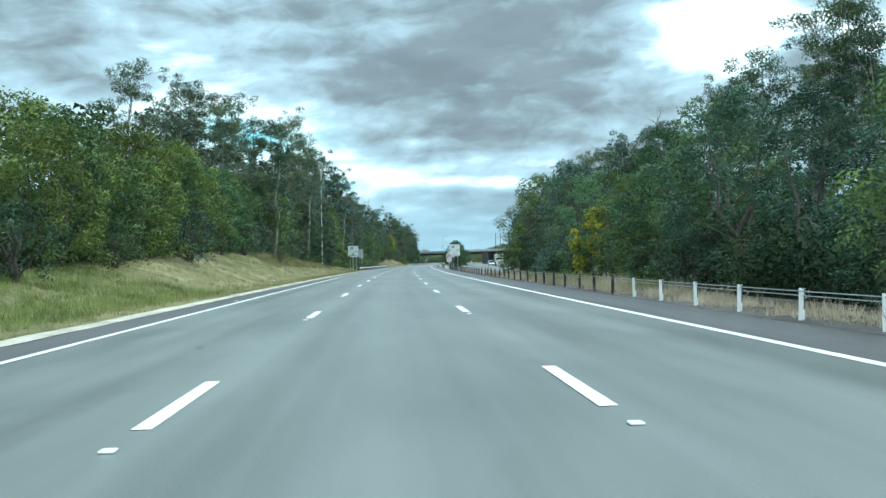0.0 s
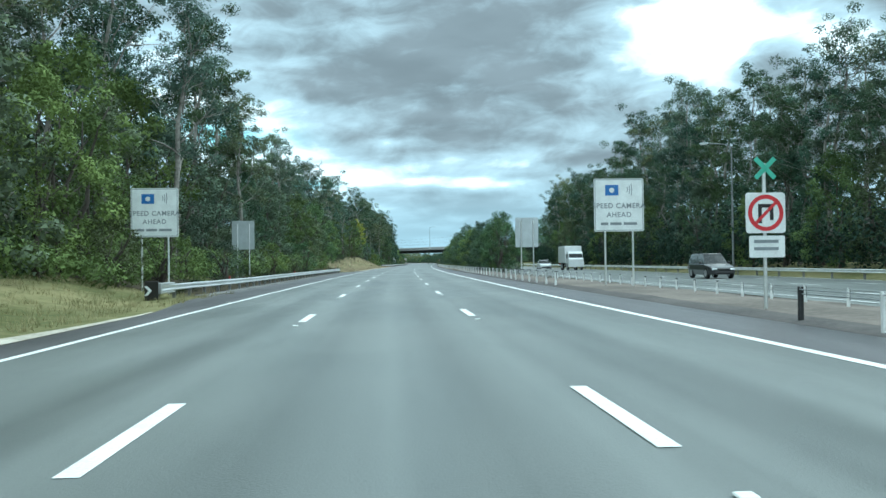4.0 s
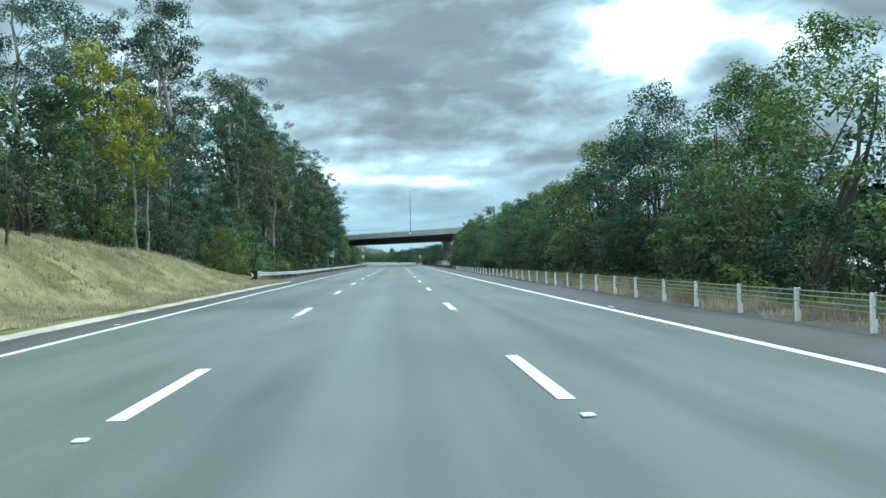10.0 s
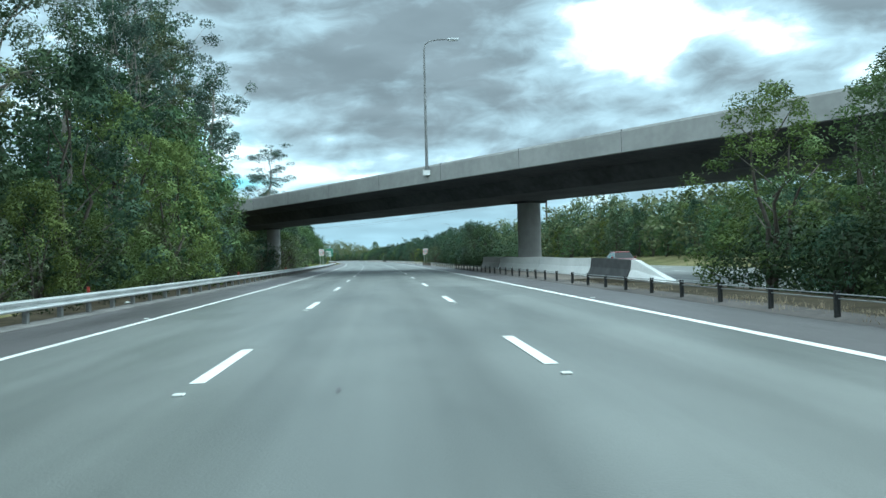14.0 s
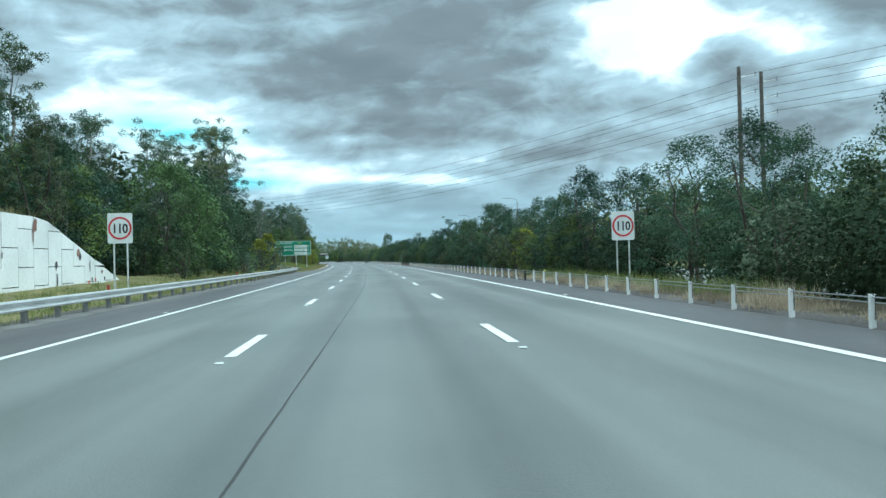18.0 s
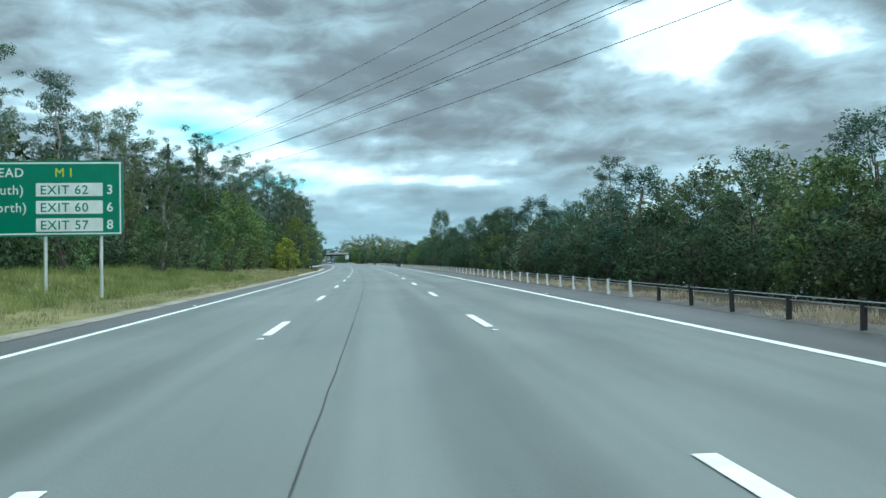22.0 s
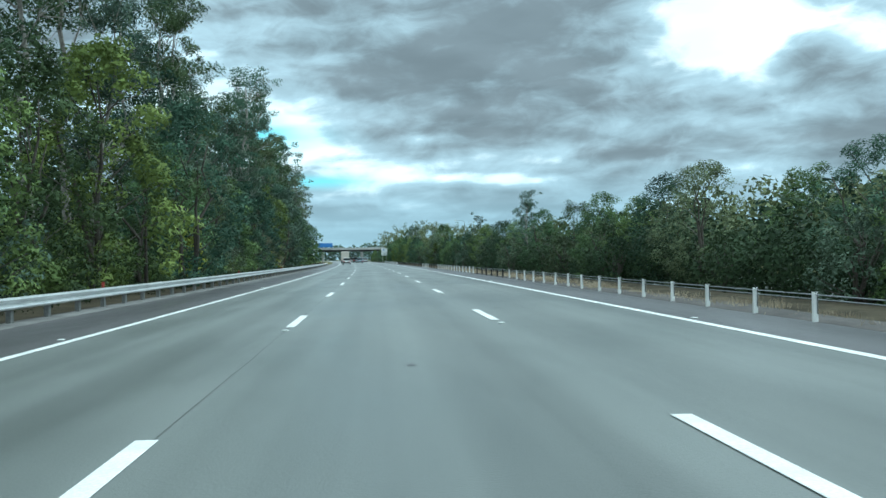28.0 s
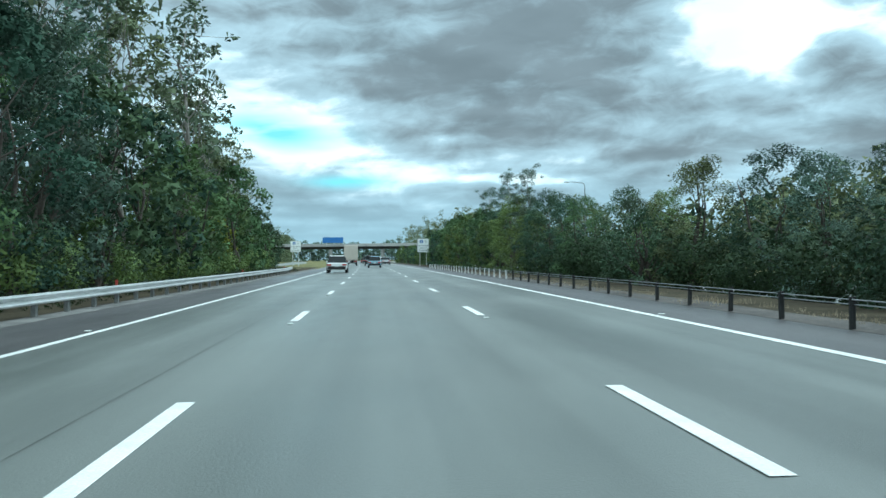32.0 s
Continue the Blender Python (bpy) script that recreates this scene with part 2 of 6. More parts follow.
def part(name, bm, mat, parent, label=""):
    """Link a bmesh (or a ready mesh) as one mesh object under a thing or part."""
    if isinstance(bm, bmesh.types.BMesh):
        me = bpy.data.meshes.new(name)
        bm.to_mesh(me)
        bm.free()
        me.materials.append(mat)
    else:
        me = bm
    ob = new(name, me)
    ob.parent = parent
    if label:
        ob["label"] = label
    return ob


def thing(name, m, label, category, group="", kind=""):
    ob = new(name)
    ob.matrix_basis = m
    return tagged(ob, label, category, group, kind)


def box(bm, lo, hi, bevel=0.0, m=None):
    """A bevelled box between two corners, added to bm."""
    c = [(a + b) / 2 for a, b in zip(lo, hi)]
    d = [abs(b - a) for a, b in zip(lo, hi)]
    r = bmesh.ops.create_cube(bm, size=1.0, matrix=(m or Matrix()) @ Matrix.Translation(c) @ Matrix.Diagonal((*d, 1)))
    if bevel:
        edges = list({e for v in r["verts"] for e in v.link_edges})
        bmesh.ops.bevel(bm, geom=edges, offset=bevel, segments=1, affect="EDGES")
    return bm


def rod(bm, a, b, r0, r1=None, sides=10):
    """A tapered round bar from a to b."""
    a, b = Vector(a), Vector(b)
    q = (b - a).to_track_quat("Z", "Y").to_matrix().to_4x4()
    bmesh.ops.create_cone(bm, cap_ends=True, segments=sides, radius1=r0, radius2=r0 if r1 is None else r1, depth=(b - a).length,
                          matrix=Matrix.Translation((a + b) / 2) @ q)
    return bm


def fresh():
    return bmesh.new()


def sweep(name, s_values, section, mat, closed=False, smooth=False, uv=True):
    """A strip along the road: section(s) gives (x, z) points across. UV: metres across and along."""
    pts, faces, uvs = [], [], []
    n = None
    for s in s_values:
        sec = section(s)
        n = len(sec)
        for x, z in sec:
            pts.append(at(s, x, z))
            uvs.append((x, s))
    rows_ = len(s_values)
    for i in range(rows_ - 1):
        for j in range(n if closed else n - 1):
            k = (j + 1) % n
            faces.append((i * n + j, i * n + k, (i + 1) * n + k, (i + 1) * n + j))
    if closed:
        faces.append(tuple(range(n)))
        faces.append(tuple(range((rows_ - 1) * n, rows_ * n))[::-1])
    me = mesh_from(name, pts, faces, mat, smooth)
    if uv:
        lay = me.uv_layers.new(name="across_along")
        flat = [c for l in me.loops for c in uvs[l.vertex_index]]
        lay.data.foreach_set("uv", flat)
    bm = fresh()
    bm.from_mesh(me)
    bmesh.ops.recalc_face_normals(bm, faces=bm.faces)
    bm.to_mesh(me)
    bm.free()
    return me


def ramp(v, lo, hi):
    f = min(1.0, max(0.0, (v - lo) / (hi - lo)))
    return f * f * (3 - 2 * f)


BANK_S = (-60, 0, 25, 60, 85, 110, 130, 200, 240, 270, 320, 345, 365, 520, 640, 700, 720, 760, 790, 1500)
BANK_Z = (0.0, 0.0, 0.9, 2.3, 2.3, 1.6, 1.0, 0.5, 1.1, 1.6, 2.9, 2.0, 0.2, 0.2, 0.9, 0.9, 0.4, 0.5, 0.1, 0.1)


def ground_z(s, x):
    """Height of the bare ground."""
    z = FALL * min(8.0, max(-8.0, x))
    if x < -8:
        z += float(np.interp(s, BANK_S, BANK_Z)) * ramp(-x, 8.3, 14.5) 
        z += (0.12 * noise.noise((s * 0.12, x * 0.3, 0)) + 0.10 * noise.noise((s * 0.5, x * 0.8, 2))) * ramp(-x, 8.3, 11)
    if x < -30:
        z *= 1 - ramp(-x, 30, 60)
    if x < -13.65:
        z += (1 - ramp(-x, 30, 60)) * 2.9 * ramp(s, 528, 538) * (1 - min(1.0, max(0.0, (s - 565) / 12.0))) * ramp(-x, 13.62, 13.95)
    if x > 8:
        z += -0.45 * ramp(x, 8.5, 13.0) + 0.9 * ramp(x, 29.5, 37.0) - 0.6 * ramp(x, 45, 80)
        z += 0.05 * noise.noise((s * 0.15, x * 0.4, 3)) * ramp(x, 8.0, 10)
    return z


# ---------------------------------------------------------------- ground and roads
def near_steps(a, b, step):
    return list(np.arange(a, b + 0.01, step))


S_LAND = [-400, -250, -150, -100] + near_steps(-60, 1002, 3) + near_steps(1008, 1400, 6) + [1450, 1550, 1700, 1900, 2200, 2590]
X_LAND = [-1500, -600, -250, -120, -60, -40, -30, -24, -20, -17, -15, -13.9, -13.6, -13, -11.5, -10.3, -9.3, -8.5, -7.9, -7.3, -6.6, -6.0, 0, 6.0, 6.6, 7.4, 8.0, 8.8, 9.8, 11, 12, 13.2,
          20, 28, 30, 32, 35, 38, 45, 60, 120, 250, 600, 1500]
me = sweep("ground", S_LAND, lambda s: [(x, ground_z(s, x) - (0.05 if -6.55 < x < 6.5 else 0.0)) for x in X_LAND], GRASS_GROUND, smooth=True)
ground = tagged(new("ground", me), "grassy verge and leaf-littered forest ground with dry patches", "ground", kind="structure")

S_ROAD = near_steps(-390, 2580, 15)


def lane_strip(name, x0, x1, lift, mat, label, s_values=None, n=2):
    xs = np.linspace(x0, x1, n)
    ob = new(name, sweep(name, s_values or S_ROAD, lambda s: [(x, FALL * x + lift) for x in xs], mat))
    return tagged(ob, label, "road", kind="structure")


road = lane_strip("road", -5.02, 4.80, 0.004, ASPHALT, "worn grey asphalt motorway carriageway with three lanes")


def left_edge(s):
    """Outer edge of the left shoulder: wider beside the guard rails."""
    return -6.02 - 1.28 * max(ramp(s, 136, 148) * (1 - ramp(s, 232, 240)), ramp(s, 346, 358) * (1 - ramp(s, 632, 642)), ramp(s, 786, 796))


ob = new("road_shoulder_left", sweep("road_shoulder_left", near_steps(-390, 2580, 3), lambda s: [(left_edge(s), FALL * left_edge(s) + 0.004), (-5.02, FALL * -5.02 + 0.004)], ASPHALT_DARK))
tagged(ob, "dark asphalt left shoulder", "road", kind="structure")
lane_strip("road_shoulder_right", 4.80, 6.30, 0.004, ASPHALT_DARK, "dark asphalt median shoulder")
opp = new("opposite_road", sweep("opposite_road", S_ROAD, lambda s: [(13.6, -0.27), (20.5, -0.24), (28.0, -0.27)], ASPHALT))
tagged(opp, "grey asphalt carriageway of the oncoming traffic beyond the median", "road", kind="structure")


def strip_part(name, x0, x1, s0, s1, lift, mat, parent, step=15.0, zf=None):
    ss = near_steps(s0, s1 - 0.01, step) + [s1]
    z = zf or (lambda x: FALL * x)
    return part(name, sweep(name, ss, lambda s: [(x0, z(x0) + lift), (x1, z(x1) + lift)], mat), mat, parent)


strip_part("edge_line", -5.00, -4.85, -120, 1500, 0.010, PAINT, road)
strip_part("edge_line", 4.63, 4.78, -120, 1500, 0.010, PAINT, road)
# ---------------------------------------------------------------- trees
rng = np.random.default_rng(7)


def tube(path, radii, sides=6):
    """Verts and faces of a tapered limb along a path."""
    verts, faces = [], []
    for i, (p, r) in enumerate(zip(path, radii)):
        d = (path[min(i + 1, len(path) - 1)] - path[max(i - 1, 0)]).normalized()
        q = d.to_track_quat("Z", "Y")
        for j in range(sides):
            a = 2 * math.pi * j / sides
            verts.append(p + q @ Vector((r * math.cos(a), r * math.sin(a), 0)))
    for i in range(len(path) - 1):
        for j in range(sides):
            k = (j + 1) % sides
            faces.append((i * sides + j, i * sides + k, (i + 1) * sides + k, (i + 1) * sides + j))
    faces.append(tuple(range((len(path) - 1) * sides, len(path) * sides)))
    return verts, faces


def bent(a, b, sag, r, n=4):
    a, b = Vector(a), Vector(b)
    out = []
    for i in range(n + 1):
        f = i / n
        out.append(a.lerp(b, f) + Vector((r.normal(0, sag), r.normal(0, sag), sag * 1.5 * math.sin(math.pi * f))) * (1 if 0 < i < n else 0))
    return out


def leaf_mesh(name, mat, clusters, count, size, width, droop, r):
    """Leaf sprays scattered in clumps: clusters are (centre, radius, flatten)."""
    vol = np.array([c[1] ** 2.3 for c in clusters])
    share = (vol / vol.sum() * count).astype(int) + 1
    vs, ns = [], []
    for (c, rad, flat), n in zip(clusters, share):
        d = r.normal(size=(n, 3))
        d[:, 2] += 0.30
        d /= np.linalg.norm(d, axis=1)[:, None]
        rr = rad * r.uniform(0.15, 1.0, n) ** 0.45
        p = np.array(c) + d * rr[:, None] * np.array((1, 1, flat))
        p += r.normal(0, 0.07 * rad, (n, 3))
        face = d + np.array((0, 0, 0.45)) + 0.62 * r.normal(size=(n, 3))
        face /= np.linalg.norm(face, axis=1)[:, None]
        ax = r.normal(size=(n, 3))
        ax[:, 2] = ax[:, 2] * 0.7 - droop
        ax -= face * np.sum(ax * face, axis=1)[:, None]
        ax /= np.linalg.norm(ax, axis=1)[:, None] + 1e-9
        sd = np.cross(ax, face)
        l = size * r.uniform(0.6, 1.35, n)[:, None]
        w = width * r.uniform(0.6, 1.3, n)[:, None]
        out = d + np.array((0, 0, 0.25)) + 0.22 * r.normal(size=(n, 3))
        out /= np.linalg.norm(out, axis=1)[:, None]
        side = np.where(np.sum(np.cross(sd, ax) * out, axis=1) > 0, 1.0, -1.0)[:, None]
        vs.append(np.stack([p - ax * l * 0.5 + sd * w * 0.5 * side, p + ax * l * 0.5, p - ax * l * 0.5 - sd * w * 0.5 * side], 1))
        ns.append(np.repeat(out, 3, axis=0))
    v = np.concatenate(vs).reshape(-1, 3)
    n = len(v) // 3
    me = bpy.data.meshes.new(name)
    me.vertices.add(len(v))
    me.vertices.foreach_set("co", v.ravel())
    me.loops.add(n * 3)
    me.loops.foreach_set("vertex_index", np.arange(n * 3))
    me.polygons.add(n)
    me.polygons.foreach_set("loop_start", np.arange(n) * 3)
    me.materials.append(mat)
    me.update(calc_edges=True)
    me.polygons.foreach_set("use_smooth", np.ones(n, bool))
    me.normals_split_custom_set_from_vertices(np.concatenate(ns))
    return me


def gum(seed, leaf, leaves=7000, size=0.245, width=0.105):
    """A tall open gum, 20 m high: pale forked trunk, clumped crown with gaps."""
    r = np.random.default_rng(seed)
    h = 20.0
    verts, faces, clusters = [], [], []

    def add(path, radii, sides=6):
        v, f = tube(path, radii, sides)
        o = len(verts)
        verts.extend(v)
        faces.extend(tuple(i + o for i in q) for q in f)

    lean = (r.normal(0, 0.6), r.normal(0, 0.6))
    top = Vector((lean[0], lean[1], h * 0.86))
    trunk = bent((0, 0, -0.4), top, 0.22, r, 7)
    add(trunk, [0.26 * (1 - 0.8 * i / 7) for i in range(8)], 7)
    clusters.append((tuple(top + Vector((0, 0, 0.6))), 1.5, 0.9))
    n = int(r.integers(9, 13))
    for i in range(n):
        f = 0.42 + 0.54 * i / n
        base = trunk[0].lerp(top, f)
        ang = i * 2.4 + r.uniform(-0.5, 0.5)
        out = (3.3 - 2.2 * f) * r.uniform(0.7, 1.25)
        rise = r.uniform(1.0, 2.8)
        tip = base + Vector((math.cos(ang) * out, math.sin(ang) * out, rise))
        add(bent(base, tip, 0.18, r, 4), [0.10 * (1.2 - f), 0.085 * (1.2 - f), 0.065 * (1.2 - f), 0.045 * (1.2 - f), 0.02], 4)
        clusters.append((tuple(tip), r.uniform(0.6, 1.0), r.uniform(0.6, 0.85)))
        for _ in range(5):
            tw = tip + Vector((r.normal(0, 0.95), r.normal(0, 0.95), r.normal(0.35, 0.75)))
            add([tip.lerp(base, 0.3), tw], [0.03, 0.012], 3)
            clusters.append((tuple(tw), r.uniform(0.45, 0.85), r.uniform(0.55, 0.8)))
    tm = mesh_from("trunk", verts, faces, BARK_PALE, True)
    cm = leaf_mesh("crown", leaf, clusters, leaves, size, width, 0.55, r)
    return tm, cm


def bushy(seed, leaf, h=8.0, spread=2.3, leaves=6800, size=0.175, width=0.10):
    """A dense roadside tree or tall shrub that is leafy almost down to the ground."""
    r = np.random.default_rng(seed)
    verts, faces, clusters = [], [], []

    def add(path, radii, sides=5):
        v, f = tube(path, radii, sides)
        o = len(verts)
        verts.extend(v)
        faces.extend(tuple(i + o for i in q) for q in f)

    for _ in range(3):
        tip = Vector((r.normal(0, spread * 0.35), r.normal(0, spread * 0.35), h * r.uniform(0.6, 0.85)))
        p = bent((r.normal(0, 0.12), r.normal(0, 0.12), -0.3), tip, 0.15, r, 5)
        add(p, [0.11, 0.10, 0.08, 0.06, 0.04, 0.02], 5)
    n = 56
    for i in range(n):
        f = 0.04 + 0.92 * i / n
        wide = spread * (0.75 + 0.45 * math.sin(math.pi * min(1.0, f * 0.95 + 0.12))) * (1.0 if f < 0.65 else 1.0 - (f - 0.65) * 1.9)
        ang = i * 2.4 + r.uniform(-0.6, 0.6)
        q = Vector((math.cos(ang), math.sin(ang), 0)) * wide * r.uniform(0.45, 1.0) + Vector((0, 0, h * f))
        if i % 4 == 0:
            add([Vector((0, 0, max(0.1, h * f - 1.4))), q], [0.035, 0.012], 3)
        clusters.append((tuple(q), spread * r.uniform(0.16, 0.30), r.uniform(0.65, 0.9)))
    for _ in range(7):
        clusters.append(((r.uniform(-0.35, 0.35) * spread, r.uniform(-0.35, 0.35) * spread, h * r.uniform(0.84, 0.99)), spread * 0.17, 1.0))
    tm = mesh_from("trunk", verts, faces, BARK_DARK, True)
    cm = leaf_mesh("crown", leaf, clusters, leaves, size, width, 0.15, r)
    return tm, cm


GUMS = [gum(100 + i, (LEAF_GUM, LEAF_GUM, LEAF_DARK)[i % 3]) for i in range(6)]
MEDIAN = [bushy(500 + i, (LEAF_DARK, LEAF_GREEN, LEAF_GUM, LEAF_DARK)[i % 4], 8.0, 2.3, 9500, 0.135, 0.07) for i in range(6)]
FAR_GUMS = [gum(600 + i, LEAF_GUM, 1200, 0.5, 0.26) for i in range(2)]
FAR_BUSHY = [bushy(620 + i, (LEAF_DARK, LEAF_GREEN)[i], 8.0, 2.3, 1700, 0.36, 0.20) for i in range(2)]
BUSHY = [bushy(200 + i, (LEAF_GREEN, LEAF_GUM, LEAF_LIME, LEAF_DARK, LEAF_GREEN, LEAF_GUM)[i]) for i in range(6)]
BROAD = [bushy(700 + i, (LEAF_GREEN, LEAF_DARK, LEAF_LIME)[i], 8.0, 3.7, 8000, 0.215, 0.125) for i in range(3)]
WATTLE_TALL = gum(301, LEAF_YELLOW, 3000, 0.36, 0.2)
WATTLE = [bushy(300, LEAF_YELLOW, 6.0, 2.0, 2600, 0.28, 0.18)]
SHRUB = [bushy(400 + i, (LEAF_GREEN, LEAF_DARK, LEAF_GUM)[i], 3.0, 1.5, 1500, 0.165, 0.09) for i in range(3)]


def plant(kind, pair, s, x, scale, label, category="tree", group="", tall=1.0, sink=0.0):
    ob = thing(kind, stand(s, x, ground_z(s, x) - sink, rng.uniform(0, 360)), label, category, group)
    ob.scale = (scale, scale, scale * tall)
    for nm, me in zip(("trunk", "crown"), pair):
        o = new(nm, me)
        o.parent = ob
    return ob


LEFT_S = tuple(range(0, 1201, 30))
LEFT_H = (8, 8, 14.5, 19.5, 22, 24, 25, 21, 18.5, 19, 18.5, 17.5, 17.4, 20.5, 21, 18.5, 17, 8, 9, 11.5, 12.5, 15.5, 13, 11, 13, 15.5, 17, 19, 19.5, 19.5, 20.2, 21.2, 21.5, 20.5, 18, 15.5, 13, 13, 13, 13, 13)
MEDIAN_S = tuple(range(0, 1201, 30))
MEDIAN_H = (6.6, 6.8, 8, 7, 7, 7, 7, 6.9, 6.7, 7.3, 7.2, 7.3, 6.9, 6.8, 6.3, 6.2, 5.8, 5.3, 5.9, 6.2, 6.0, 5.5, 5.3, 5.3, 6.1, 5.5, 5.0, 5.1, 4.9, 4.6, 4.6, 4.6, 4.8, 5.4, 7.0, 7.2, 6.6, 5, 5, 5, 5)


def closer(s):
    """How far the forest edge steps towards the road behind the guard rails."""
    return 4.4 * ramp(s, 366, 388) * (1 - ramp(s, 480, 486)) + (4.6 * ramp(s, 796, 812) - 2.0 * ramp(s, 920, 990)) * (1 - ramp(s, 1030, 1060))


s = 58.0
while s < 1082:
    hgt = float(np.interp(s, LEFT_S, LEFT_H))
    if not 489 < s < 549:
        x = -19.5 + rng.normal(0, 1.3) + closer(s)
        plant("gum_tree", GUMS[(2, 5, 2, 1)[rng.integers(4)] if 372 < s < 446 or 530 < s < 640 or s > 795 else rng.integers(6)] if s < 985 else FAR_GUMS[rng.integers(2)], s, x, hgt / 20 * rng.uniform(0.78, 1.16), "tall grey-green gum tree with a pale trunk and an open crown", "tree", "gums along the verge")
    s += rng.uniform(4.2, 7.2)
s = 10.0
while s < 1082:
    hgt = float(np.interp(s, LEFT_S, LEFT_H))
    if not 486 < s < 549:
        x = -15.5 + rng.normal(0, 0.9) - (1.5 if 640 < s < 780 else 0) - (2.5 if 636 < s < 678 else 0) + 0.8 * closer(s)
        plant("roadside_tree", BUSHY[(3, 3, 1, 0)[rng.integers(4)] if 372 < s < 446 or 530 < s < 640 or s > 795 else rng.integers(6)] if s < 985 else FAR_BUSHY[rng.integers(2)], s, x, min(1.35, 0.46 * hgt / 8) * rng.uniform(0.75, 1.15), "dense dark green roadside tree leafy down to the grass", "tree", "trees at the forest edge")
    s += rng.uniform(3.8, 6.5)
s = 4.0
while s < 1200:
    hgt = float(np.interp(s, MEDIAN_S, MEDIAN_H))
    if hgt > 3 and not 62 < s < 205 and not 437 < s < 497:
        x = 11.2 + rng.normal(0, 0.5) + (1.2 if 556 < s < 564 else 0)
        dark = 515 < s < 790
        if rng.uniform() < 0.55 and s < 980 and not 550 < s < 566 and not 200 < s < 234:
            plant("shrub", SHRUB[rng.integers(1, 3)], s + 1.2, 9.9 + rng.normal(0, 0.35), rng.uniform(0.55, 0.95), "dark leafy shrub below the median trees", "shrub", "median shrubs")
        plant("median_tree", MEDIAN[(0, 3, 4)[rng.integers(3)] if dark else rng.integers(6)] if s < 1015 else FAR_BUSHY[rng.integers(2)], s, x, hgt / 7.6 * rng.uniform(0.85, 1.1), "dense bushy green tree in the median behind the cable barrier", "tree", "trees in the median", tall=0.85)
    s += rng.uniform(2.8, 4.6)
s = 20.0
while s < 330:
    if s > 95:
        plant("gum_tree", GUMS[(2, 5)[rng.integers(2)]], s + 2.5, 35.5 + rng.normal(0, 0.8), rng.uniform(0.7, 1.0), "tall dark gum tree at the far forest edge", "tree", "gums along the verge")
    plant("gum_tree", GUMS[(2, 5, 1)[rng.integers(3)]], s, 38 + rng.normal(0, 1.5), rng.uniform(0.8, 1.15) * (1.2 if 208 < s < 270 else 1.0), "tall grey-green gum tree with a pale trunk and an open crown", "tree", "gums along the verge")
    plant("roadside_tree", BUSHY[(3, 3, 0, 1)[rng.integers(4)]], s + 2, 34.5 + rng.normal(0, 0.8), rng.uniform(0.9, 1.4), "dense dark green roadside tree leafy down to the grass", "tree", "trees at the forest edge")
    s += rng.uniform(4.5, 7.0)

s = 452.0
while s < 575:
    plant("roadside_tree", BUSHY[rng.integers(6)], s, 36.5 + rng.normal(0, 0.8), rng.uniform(0.6, 0.85), "dense dark green roadside tree leafy down to the grass", "tree", "trees at the forest edge")
    s += rng.uniform(3.5, 5.5)
# pale trunks that stand in front of the dark foliage
for s in (84, 118, 131, 168, 188, 214, 262, 290, 318, 372, 379, 386, 401, 418, 436, 452, 590, 612, 702, 800, 822, 838, 861, 880, 903, 921, 944, 962):
    hgt = float(np.interp(s, LEFT_S, LEFT_H))
    plant("gum_tree", GUMS[rng.integers(6)], s, -13.9 + rng.normal(0, 0.7) + 0.45 * closer(s), hgt / 20 * rng.uniform(0.58, 0.76), "slender gum tree with a bare pale trunk at the forest edge", "tree", "gums along the verge")


def woods(name, s0, s1, x0, x1, hgt, step, seed, leaf, label, leaves=130, size=0.60, width=0.48):
    """Far forest as one joined mesh of leaf clumps."""
    r = np.random.default_rng(seed)
    cl = []
    for s in np.arange(s0, s1, step):
        h = hgt(s)
        x = r.uniform(x0, x1)
        for j in range(7):
            f = (j + 0.5) / 7
            p = at(s + r.normal(0, 1.5), x + r.normal(0, 1.6), ground_z(s, x) + h * f * r.uniform(0.9, 1.1))
            cl.append((tuple(p), r.uniform(1.3, 2.4) * (1.1 - 0.4 * f), 1.0))
    me = leaf_mesh(name, leaf, cl, int(2.2 * leaves * (s1 - s0) / step), size, width, 0.2, r)
    return tagged(new(name, me), label, "woods", kind="stuff")


woods("far_woods", 1085, 1500, -48, -34, lambda s: 15.0, 2.6, 14, LEAF_GUM, "forest beyond the entry ramp", 150)
# forest depth takes the leaf colour that has shade painted in
woods("far_woods", 0, 1090, -30, -24, lambda s: float(np.interp(s, LEFT_S, LEFT_H)) * 0.78, 2.6, 11, LEAF_SHADED, "shade-darkened forest depth behind the verge trees", 150)
woods("far_woods", 0, 1080, -78, -32, lambda s: 13.0, 1.3, 16, LEAF_SHADED, "deep forest behind the verge trees", 38, 1.6, 1.2)
woods("far_woods", -10, 1080, 48, 92, lambda s: 9.0, 1.3, 17, LEAF_SHADED, "deep forest beyond the oncoming carriageway", 38, 1.6, 1.2)
woods("far_woods", -10, 430, 42, 48, lambda s: 15.0, 2.6, 12, LEAF_DARK, "dark forest behind the oncoming carriageway", 150)
woods("far_woods", 450, 640, 37, 42, lambda s: 8.0 + 1.5 * math.sin(s * 0.07), 1.6, 15, LEAF_DARK, "dark trees beyond the oncoming carriageway", 240, 0.38, 0.26)
woods("far_woods", 430, 1500, 36, 46, lambda s: 9.0 + 1.5 * math.sin(s * 0.07) - 2.0 * ramp(s, 780, 850) + 6.0 * ramp(s, 1050, 1160) + 6.0 * ramp(s, 1170, 1260), 3.0, 13, LEAF_GUM, "forest beyond the oncoming carriageway", 130)

